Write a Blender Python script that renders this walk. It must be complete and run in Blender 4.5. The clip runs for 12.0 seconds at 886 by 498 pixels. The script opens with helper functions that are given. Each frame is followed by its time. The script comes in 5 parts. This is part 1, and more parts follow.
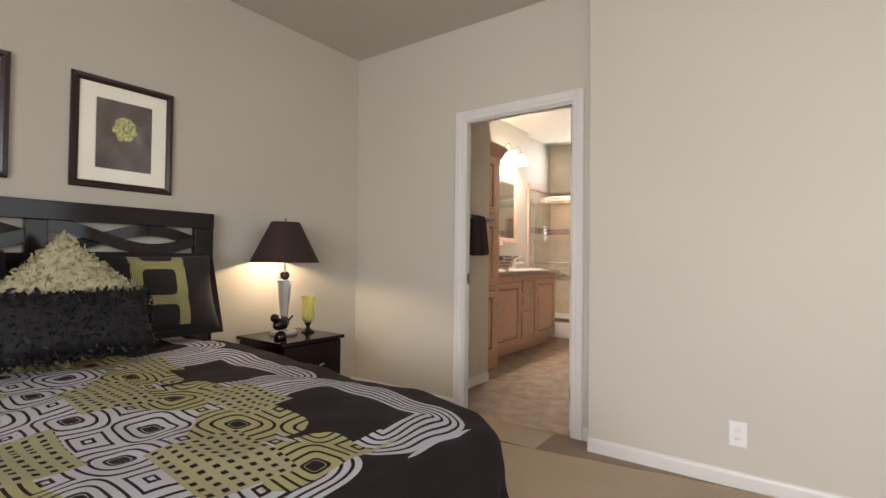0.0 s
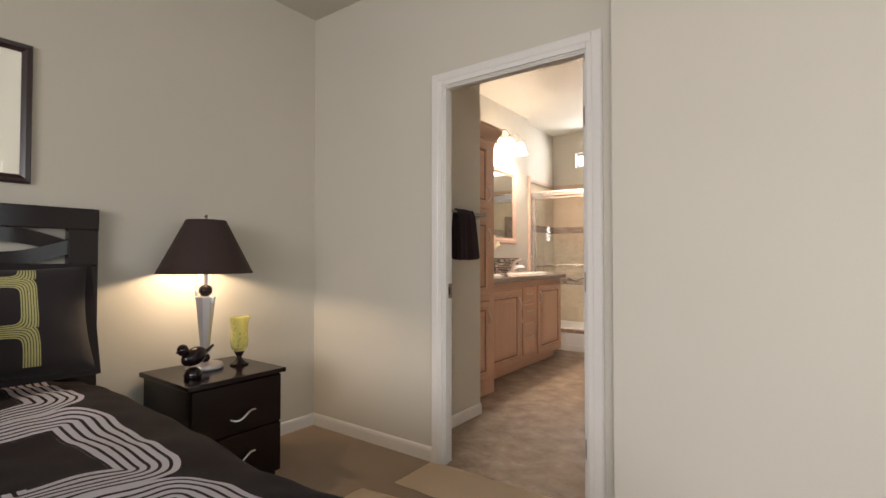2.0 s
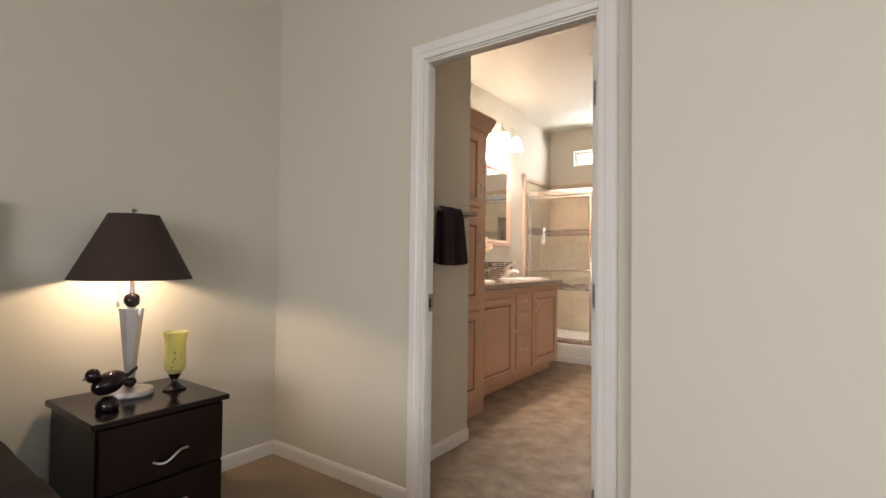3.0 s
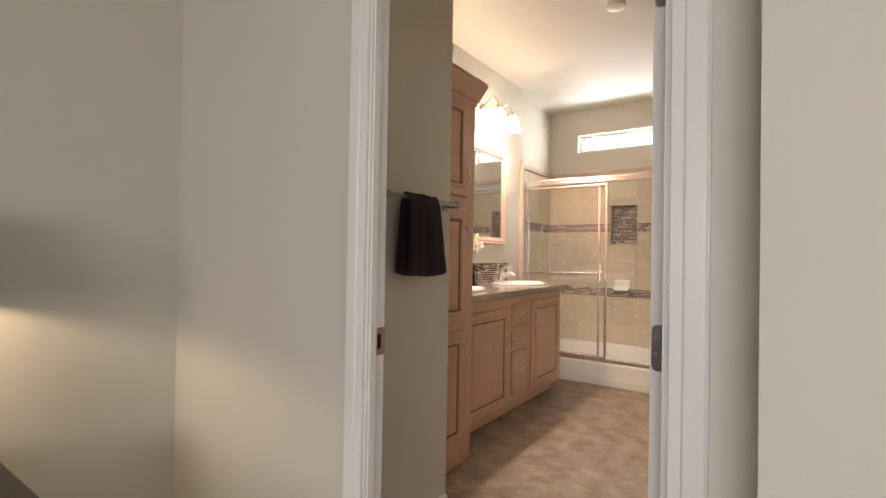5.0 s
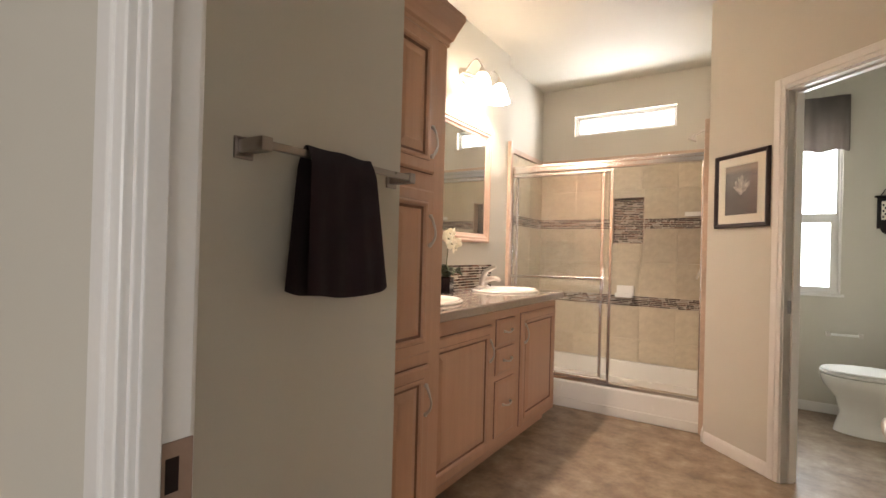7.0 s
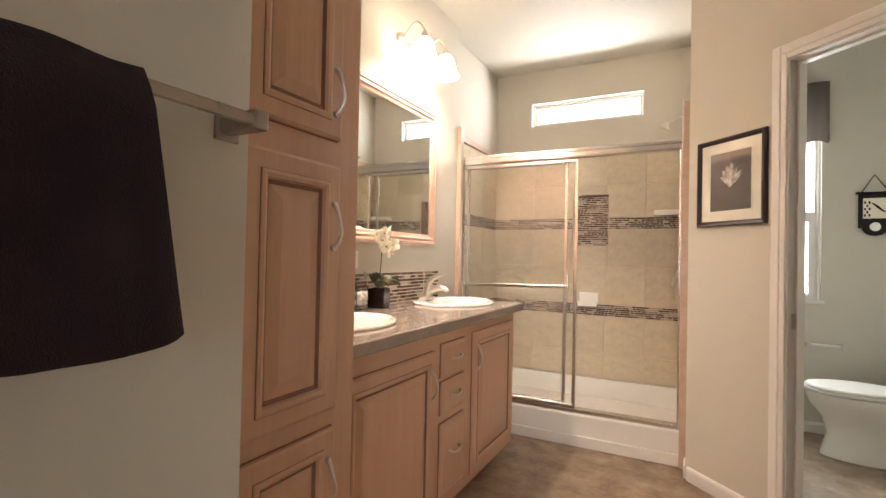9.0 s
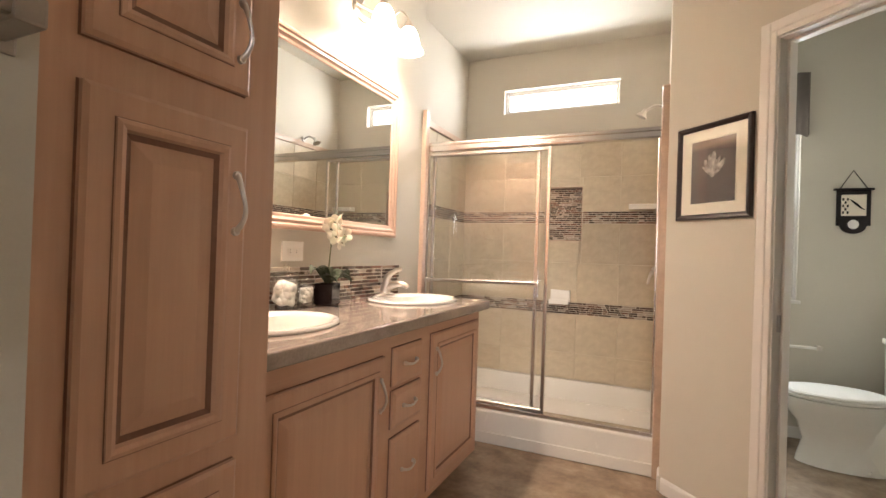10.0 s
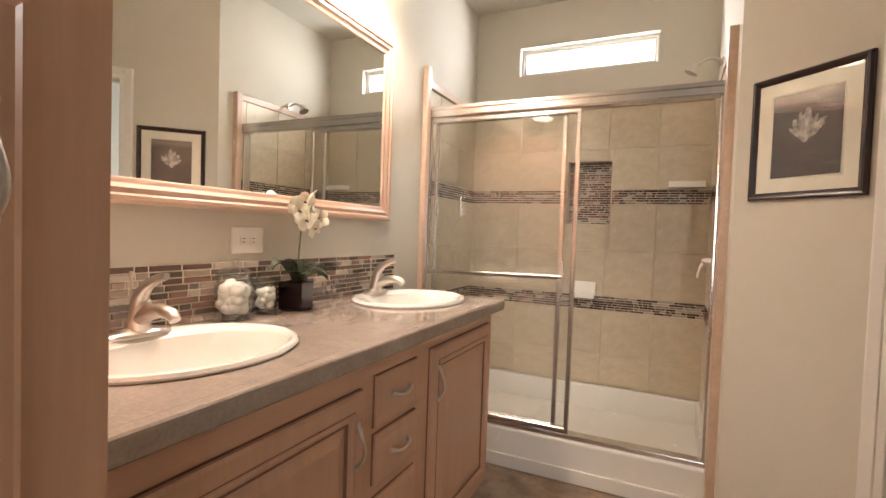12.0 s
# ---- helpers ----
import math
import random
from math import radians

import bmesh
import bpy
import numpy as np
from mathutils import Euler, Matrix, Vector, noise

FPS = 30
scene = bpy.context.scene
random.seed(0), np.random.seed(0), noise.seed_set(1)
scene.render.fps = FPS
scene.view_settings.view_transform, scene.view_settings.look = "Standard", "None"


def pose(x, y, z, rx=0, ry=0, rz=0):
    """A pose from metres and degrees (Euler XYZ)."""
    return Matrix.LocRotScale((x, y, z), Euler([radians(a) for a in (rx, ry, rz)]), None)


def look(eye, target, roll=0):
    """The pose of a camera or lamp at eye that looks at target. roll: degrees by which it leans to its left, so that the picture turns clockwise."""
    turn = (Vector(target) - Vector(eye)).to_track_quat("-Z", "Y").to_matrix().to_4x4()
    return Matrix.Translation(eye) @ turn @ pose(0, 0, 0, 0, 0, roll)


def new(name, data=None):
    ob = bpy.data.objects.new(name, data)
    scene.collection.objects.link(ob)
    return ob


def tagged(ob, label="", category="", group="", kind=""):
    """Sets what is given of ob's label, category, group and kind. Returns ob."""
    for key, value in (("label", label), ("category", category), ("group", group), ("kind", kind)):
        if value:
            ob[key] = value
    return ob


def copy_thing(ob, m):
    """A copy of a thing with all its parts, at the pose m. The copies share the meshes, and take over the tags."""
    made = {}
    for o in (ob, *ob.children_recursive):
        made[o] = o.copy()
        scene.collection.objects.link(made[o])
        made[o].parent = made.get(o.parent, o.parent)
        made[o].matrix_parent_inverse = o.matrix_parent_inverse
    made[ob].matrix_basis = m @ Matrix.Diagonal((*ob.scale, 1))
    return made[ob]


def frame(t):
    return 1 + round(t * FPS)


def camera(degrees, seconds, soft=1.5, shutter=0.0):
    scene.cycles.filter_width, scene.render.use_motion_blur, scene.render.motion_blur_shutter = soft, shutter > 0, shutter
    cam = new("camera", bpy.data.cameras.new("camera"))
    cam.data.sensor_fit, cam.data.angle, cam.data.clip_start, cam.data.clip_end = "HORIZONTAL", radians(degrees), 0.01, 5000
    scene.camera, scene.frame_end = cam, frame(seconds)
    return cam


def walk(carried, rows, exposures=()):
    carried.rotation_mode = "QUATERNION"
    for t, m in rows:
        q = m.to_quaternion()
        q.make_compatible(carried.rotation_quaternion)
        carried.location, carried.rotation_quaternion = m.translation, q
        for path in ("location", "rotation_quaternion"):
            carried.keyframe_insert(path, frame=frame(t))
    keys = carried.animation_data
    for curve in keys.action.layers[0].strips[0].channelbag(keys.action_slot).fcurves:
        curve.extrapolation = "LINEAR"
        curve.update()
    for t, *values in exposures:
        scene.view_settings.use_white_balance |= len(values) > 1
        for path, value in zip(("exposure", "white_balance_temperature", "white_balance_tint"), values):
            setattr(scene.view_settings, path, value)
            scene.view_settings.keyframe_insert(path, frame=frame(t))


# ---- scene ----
cam = camera(85.7, 12.0)
PATH = [
    (0, (0.043, 0.42, 1.063), (-1.126, 2.042, 1.101), 0.7),
    (0.5, (-0.017, 0.617, 1.074), (-1.195, 2.234, 1.116), 0.4),
    (1, (-0.111, 0.789, 1.077), (-1.288, 2.405, 1.118), 0.2),
    (1.5, (-0.201, 0.954, 1.084), (-1.379, 2.57, 1.12), -0.1),
    (2, (-0.286, 1.144, 1.093), (-1.464, 2.76, 1.135), -0.0),
    (2.5, (-0.385, 1.335, 1.103), (-1.553, 2.958, 1.151), 0.3),
    (3, (-0.474, 1.513, 1.115), (-1.632, 3.143, 1.162), 0.7),
    (3.5, (-0.553, 1.684, 1.127), (-1.702, 3.32, 1.169), 1.0),
    (5.5, (-0.939, 2.41, 1.19), (-2.074, 4.057, 1.203), 1.0),
    (6, (-1.029, 2.605, 1.196), (-2.157, 4.256, 1.2), 1.3),
    (6.5, (-1.121, 2.789, 1.193), (-2.233, 4.451, 1.2), 1.2),
    (7, (-1.205, 2.951, 1.197), (-2.295, 4.628, 1.207), 1.5),
    (9, (-1.437, 3.517, 1.204), (-2.364, 5.289, 1.233), 1.2),
    (9.5, (-1.463, 3.652, 1.191), (-2.34, 5.449, 1.218), 1.4),
    (10, (-1.479, 3.779, 1.191), (-2.312, 5.598, 1.205), 1.9),
    (10.5, (-1.503, 3.899, 1.194), (-2.302, 5.732, 1.196), 2.2),
    (11, (-1.554, 4.025, 1.196), (-2.351, 5.86, 1.186), 2.2),
    (11.5, (-1.616, 4.143, 1.2), (-2.437, 5.967, 1.175), 2.1),
    (12, (-1.683, 4.256, 1.221), (-2.54, 6.062, 1.154), 2.0),
]
walk(cam, [(t, look(eye, target, roll)) for t, eye, target, roll in PATH],
     [(0, 0.0), (3.5, 0.0), (5.5, -0.05), (7, -0.05), (9, 0.08), (10, 0.02), (11, 0.0), (12, -0.2)])

# ---- light ----
def area(name, m, sx, sy, power, color, spread=180):
    d = bpy.data.lights.new(name, "AREA")
    d.shape, d.size, d.size_y, d.energy, d.color, d.spread = "RECTANGLE", sx, sy, power, color, radians(spread)
    ob = new(name, d)
    ob.matrix_world = m
    return ob


def point(name, at, power, color, radius):
    d = bpy.data.lights.new(name, "POINT")
    d.energy, d.color, d.shadow_soft_size = power, color, radius
    ob = new(name, d)
    ob.location = at
    return ob


world = bpy.data.worlds.new("world")
scene.world = world
world.use_nodes = True
wn = world.node_tree
sky = wn.nodes.new("ShaderNodeTexSky")
sky.sky_type, sky.sun_disc, sky.sun_elevation, sky.sun_rotation = "NISHITA", False, radians(50), radians(160)
wn.nodes["Background"].inputs["Strength"].default_value = 0.12
wn.links.new(sky.outputs["Color"], wn.nodes["Background"].inputs["Color"])
sun = bpy.data.lights.new("sun", "SUN")
sun.energy, sun.angle, sun.color = 3.0, radians(0.5), (1.0, 0.95, 0.86)
new("sun", sun).matrix_world = pose(0, 0, 10, 40, 0, 20)

DAY, WARM = (0.90, 0.95, 1.0), (1.0, 0.79, 0.66)
area("daylight_bedroom", look((2.13, 1.5, 1.5), (0, 1.5, 1.0)), 2.2, 1.5, 18, (0.90, 0.96, 1.0))
# unseen south window; its place, width and spread are set to light the walls
area("daylight_bedroom", look((0.4, -2.33, 1.5), (0.4, 0, 1.25)), 2.9, 1.4, 92, (0.99, 0.97, 0.99), 132)
area("daylight_shower", look((-2.26, 7.80, 2.475), (-2.26, 5, 2.475)), 1.0, 0.26, 52, (0.98, 0.97, 0.97))
area("daylight_toilet", look((-0.94, 7.95, 1.60), (-0.94, 5, 1.60)), 0.66, 1.36, 42, DAY)
# 4.77 and 5.03 belong to an unseen second fixture, added to brighten the counter
for sy in (4.77, 5.03, 5.83, 6.09):
    point("vanity_bulb", (-2.79, sy, 2.357), 30, WARM, 0.04)
point("table_bulb", (-2.665, 2.383, 1.10), 11, (1.0, 0.73, 0.47), 0.03)

# ---- materials ----
def rgb(r, g, b):
    return tuple((c / 255 / 12.92) if c < 10.3 else ((c / 255 + 0.055) / 1.055) ** 2.4 for c in (r, g, b)) + (1.0,)


class Nodes:
    def __init__(self, name):
        self.m = bpy.data.materials.new(name)
        self.m.use_nodes = True
        self.t = self.m.node_tree
        self.b = self.t.nodes["Principled BSDF"]
        self.c = self.add("ShaderNodeTexCoord").outputs["Object"]

    def add(self, kind, **sets):
        n = self.t.nodes.new(kind)
        for k, v in sets.items():
            n.inputs[k.replace("_", " ")].default_value = v
        return n

    def link(self, a, b):
        self.t.links.new(a, b)

    def noise(self, scale, detail=3.0, rough=0.5, vec=None, stretch=None):
        n = self.add("ShaderNodeTexNoise", Scale=scale, Detail=detail, Roughness=rough)
        v = vec or self.c
        if stretch:
            mp = self.add("ShaderNodeMapping", Scale=stretch)
            self.link(v, mp.inputs["Vector"])
            v = mp.outputs["Vector"]
        self.link(v, n.inputs["Vector"])
        return n.outputs["Fac"]

    def ramp(self, fac, stops, steps=False):
        r = self.add("ShaderNodeValToRGB")
        r.color_ramp.interpolation = "CONSTANT" if steps else "LINEAR"
        e = r.color_ramp.elements
        while len(e) < len(stops):
            e.new(0.5)
        for x, (p, c) in zip(e, stops):
            x.position, x.color = p, c
        self.link(fac, r.inputs["Fac"])
        return r.outputs["Color"]

    def mix(self, fac, a, b, how="MIX"):
        n = self.t.nodes.new("ShaderNodeMix")
        n.data_type, n.blend_type = "RGBA", how
        for k, v in ((0, fac), (6, a), (7, b)):
            if isinstance(v, (int, float, tuple)):
                n.inputs[k].default_value = v
            else:
                self.link(v, n.inputs[k])
        return n.outputs[2]

    def math(self, op, a, b=0.0, c=0.0):
        n = self.t.nodes.new("ShaderNodeMath")
        n.operation = op
        for k, v in enumerate((a, b, c)):
            if isinstance(v, (int, float)):
                n.inputs[k].default_value = v
            else:
                self.link(v, n.inputs[k])
        return n.outputs[0]

    def bump(self, height, strength, distance=0.002):
        n = self.add("ShaderNodeBump", Strength=strength, Distance=distance)
        self.link(height, n.inputs["Height"])
        self.link(n.outputs["Normal"], self.b.inputs["Normal"])

    def set(self, **sets):
        for k, v in sets.items():
            k = {"Base": "Base Color", "Coat": "Coat Weight", "IOR": "IOR", "Trans": "Transmission Weight",
                 "Sheen": "Sheen Weight", "Emit": "Emission Color", "Power": "Emission Strength",
                 "Spec": "Specular IOR Level", "Sub": "Subsurface Weight"}.get(k, k)
            if isinstance(v, (int, float, tuple)):
                self.b.inputs[k].default_value = v
            else:
                self.link(v, self.b.inputs[k])
        return self


def surface(name, color, rough=0.5, metal=0.0, vary=0.08, coarse=2.0, fine=60.0, bump=0.15, depth=0.001, **more):
    """A paint, plastic, metal or ceramic surface, with blotches and grain."""
    n = Nodes(name)
    f = n.math("ADD", n.math("MULTIPLY", n.noise(coarse), 0.6), n.math("MULTIPLY", n.noise(fine), 0.4))
    dark = tuple(c * (1 - vary) for c in color[:3]) + (1.0,)
    light = tuple(min(c * (1 + vary), 1.0) for c in color[:3]) + (1.0,)
    n.set(Base=n.ramp(f, [(0.3, dark), (0.7, light)]), Metallic=metal, **more)
    n.set(Roughness=n.math("MULTIPLY_ADD", n.noise(coarse * 6), 0.12, rough - 0.06))
    if bump:
        n.bump(n.noise(fine), bump, depth)
    return n.m


def wood(name, dark, light, axis, rough=0.38):
    """Straight-grained stained wood; axis is the way of the grain."""
    n = Nodes(name)
    long, cross = 1.2, 26.0
    st = tuple(long if k == axis else cross for k in range(3))
    g = n.noise(1.0, 5.0, 0.6, stretch=st)
    fine = n.noise(4.0, 4.0, 0.7, stretch=st)
    blot = n.noise(2.2, 3.0)
    f = n.math("ADD", n.math("MULTIPLY", g, 0.55), n.math("ADD", n.math("MULTIPLY", fine, 0.25), n.math("MULTIPLY", blot, 0.2)))
    n.set(Base=n.ramp(f, [(0.10, dark), (0.52, tuple((a + b) / 2 for a, b in zip(dark, light))), (0.92, light)]),
          Roughness=n.math("MULTIPLY_ADD", fine, 0.15, rough - 0.05), Coat=0.15)
    n.bump(fine, 0.12, 0.0006)
    return n.m


WALL = surface("wall_paint", rgb(200, 194, 181), 0.75, vary=0.03, coarse=1.2, fine=260, bump=0.25, depth=0.0008)
CEIL = surface("ceiling_paint", rgb(200, 195, 184), 0.7, vary=0.03, coarse=1.0, fine=170, bump=0.4, depth=0.001)
TRIM = surface("white_trim_paint", rgb(222, 218, 213), 0.38, vary=0.03, coarse=3, fine=120, bump=0.06)
WHITE = surface("white_plastic", rgb(232, 230, 224), 0.35, vary=0.02, bump=0)
PORCELAIN = surface("white_porcelain", rgb(238, 236, 230), 0.08, vary=0.02, bump=0, Coat=0.6)
PAN = surface("white_acrylic", rgb(232, 229, 222), 0.25, vary=0.02, coarse=3, bump=0.04)
CHROME = surface("brushed_nickel", rgb(208, 200, 192), 0.32, 1.0, 0.04, 8, 200, 0.04, 0.0003)
BRIGHT = surface("polished_aluminium", rgb(232, 230, 228), 0.20, 1.0, 0.03, 6, 150, 0.03, 0.0003)
BLACK = surface("black_lacquer", rgb(26, 16, 18), 0.17, vary=0.08, coarse=4, fine=90, bump=0.03, Coat=0.05, Spec=0.35)
ESPRESSO = surface("espresso_wood", rgb(27, 16, 14), 0.24, vary=0.07, coarse=5, fine=60, bump=0, Coat=0.05, Spec=0.3)
DARKFRAME = surface("dark_frame_wood", rgb(46, 31, 31), 0.3, vary=0.25, coarse=9, fine=90, bump=0.12)
MATBOARD = surface("cream_mat_board", rgb(226, 218, 200), 0.9, vary=0.02, fine=300, bump=0.1)
OAK = wood("maple_stain_upright", rgb(184, 141, 115), rgb(212, 171, 143), 2)
OAK_Y = wood("maple_stain_level", rgb(184, 141, 115), rgb(212, 171, 143), 1)
GLAZE_SHADE = surface("dark_glaze_and_gap_shade", rgb(126, 88, 68), 0.5, vary=0.15, bump=0)
PALEWOOD = wood("pale_maple", rgb(188, 155, 134), rgb(212, 182, 162), 1, 0.35)
TRIMTILE = surface("tan_bullnose", rgb(192, 166, 145), 0.3, vary=0.12, coarse=12, fine=70, bump=0.1)
TILEGROUT = surface("tan_grout", rgb(206, 194, 172), 0.85, vary=0.06, fine=300, bump=0.3)
GROUT = surface("grout", rgb(214, 206, 192), 0.85, vary=0.06, fine=300, bump=0.3)
TOWEL = surface("dark_plum_terry", rgb(54, 36, 40), 0.95, vary=0.25, coarse=14, fine=420, bump=0.8, depth=0.004, Sheen=0.05)
SHADE = surface("dark_brown_shade_cloth", rgb(54, 38, 34), 0.8, vary=0.12, coarse=6, fine=400, bump=0.25)
VALANCE = surface("taupe_cloth", rgb(122, 114, 107), 0.9, vary=0.1, coarse=9, fine=320, bump=0.3)
LEAF = surface("orchid_leaf", rgb(96, 104, 84), 0.28, vary=0.25, coarse=12, fine=60, bump=0.1)
STEM = surface("orchid_stem", rgb(92, 96, 62), 0.55, vary=0.15, bump=0)
PETAL = surface("white_petal", rgb(238, 232, 214), 0.6, vary=0.04, coarse=30, bump=0.1, Sub=0.1)
COTTON = surface("cotton_wool", rgb(240, 238, 232), 0.95, vary=0.03, coarse=30, fine=240, bump=0.6, depth=0.003)
BRASS = surface("worn_strike_brass", rgb(150, 126, 110), 0.4, 0.35, 0.1, 20, 90, 0.05)
STEEL = surface("dark_steel", rgb(172, 168, 168), 0.42, 1.0, 0.08, 8, 90, 0.05)
SATIN = surface("satin_nickel", rgb(166, 156, 148), 0.3, 1.0, 0.05, 8, 200, 0.04, 0.0003)
LAMPMETAL = surface("brushed_silver_lamp", rgb(206, 202, 204), 0.38, 0.7, 0.05, 6, 180, 0.05)


def make_carpet():
    n = Nodes("beige_carpet")
    f = n.math("ADD", n.math("MULTIPLY", n.noise(2.5, 4), 0.5), n.math("MULTIPLY", n.noise(220, 2), 0.5))
    n.set(Base=n.ramp(f, [(0.3, rgb(132, 109, 86)), (0.7, rgb(164, 140, 113))]), Roughness=0.95, Sheen=0.2)
    n.bump(n.noise(240, 3, 0.7), 1.0, 0.006)
    return n.m


def make_vinyl():
    n = Nodes("mottled_vinyl")
    f = n.math("ADD", n.math("MULTIPLY", n.noise(8.0, 4, 0.55), 0.72), n.math("MULTIPLY", n.noise(30, 5, 0.7), 0.28))
    n.set(Base=n.ramp(f, [(0.30, rgb(104, 88, 73)), (0.45, rgb(134, 114, 95)), (0.58, rgb(154, 135, 113)), (0.72, rgb(176, 160, 139))]),
          Roughness=n.math("MULTIPLY_ADD", n.noise(9), 0.2, 0.34))
    n.bump(n.noise(40, 5), 0.12, 0.001)
    return n.m


def make_counter():
    n = Nodes("taupe_laminate")
    f = n.math("ADD", n.math("MULTIPLY", n.noise(14, 6, 0.7), 0.6), n.math("MULTIPLY", n.noise(120, 3), 0.4))
    n.set(Base=n.ramp(f, [(0.30, rgb(140, 126, 117)), (0.5, rgb(155, 141, 131)), (0.72, rgb(172, 158, 147))]),
          Roughness=n.math("MULTIPLY_ADD", n.noise(30), 0.05, 0.12), Coat=0.4)
    return n.m


def make_tile():
    n = Nodes("tan_ceramic_tile")
    oi = n.add("ShaderNodeObjectInfo").outputs["Random"]
    f = n.math("ADD", n.math("MULTIPLY", n.noise(5, 5, 0.6), 0.75), n.math("MULTIPLY", oi, 0.25))
    n.set(Base=n.ramp(f, [(0.3, rgb(186, 172, 149)), (0.7, rgb(207, 194, 170))]), Roughness=n.math("MULTIPLY_ADD", n.noise(18), 0.12, 0.24))
    n.bump(n.noise(30, 4), 0.08, 0.001)
    return n.m


def make_mosaic():
    n = Nodes("glass_and_stone_mosaic")
    oi = n.add("ShaderNodeObjectInfo").outputs["Random"]
    col = n.ramp(oi, [(0.0, rgb(44, 32, 30)), (0.2, rgb(78, 56, 50)), (0.38, rgb(124, 88, 74)), (0.52, rgb(164, 146, 132)),
                      (0.66, rgb(96, 90, 86)), (0.78, rgb(196, 186, 172)), (0.90, rgb(58, 46, 42))], True)
    n.set(Base=n.mix(0.25, col, n.ramp(n.noise(60, 4), [(0.3, rgb(60, 48, 40)), (0.7, rgb(170, 150, 126))])),
          Roughness=n.math("MULTIPLY_ADD", oi, 0.2, 0.06), Coat=0.4)
    return n.m


def make_glass(name, tint=(1, 1, 1, 1), rough=0.0, ior=1.45):
    n = Nodes(name)
    n.set(Base=tint, Roughness=rough, Trans=1.0, IOR=ior)
    return n.m


def make_thin_glass(name):
    """Clear blown glass a millimetre thick: it lets light straight through, with a gloss by its angle."""
    n = Nodes(name)
    out = next(x for x in n.t.nodes if x.bl_idname == "ShaderNodeOutputMaterial")
    clear, gloss, fres, mixer = n.add("ShaderNodeBsdfTransparent"), n.add("ShaderNodeBsdfGlossy"), n.add("ShaderNodeLayerWeight"), n.add("ShaderNodeMixShader")
    clear.inputs["Color"].default_value = (0.95, 0.96, 0.955, 1)
    gloss.inputs["Roughness"].default_value = 0.02
    n.link(n.math("MULTIPLY_ADD", n.math("POWER", fres.outputs["Facing"], 2.5), 0.7, 0.06), mixer.inputs[0])
    n.link(clear.outputs[0], mixer.inputs[1])
    n.link(gloss.outputs[0], mixer.inputs[2])
    n.link(mixer.outputs[0], out.inputs["Surface"])
    return n.m


def make_mirror():
    n = Nodes("mirror_silver")
    n.set(Base=(0.88, 0.9, 0.89, 1), Metallic=1.0, Roughness=0.01)
    return n.m


def make_glow(name, color, power):
    n = Nodes(name)
    n.set(Base=(0.9, 0.88, 0.84, 1), Roughness=0.4, Emit=color, Power=power)
    return n.m


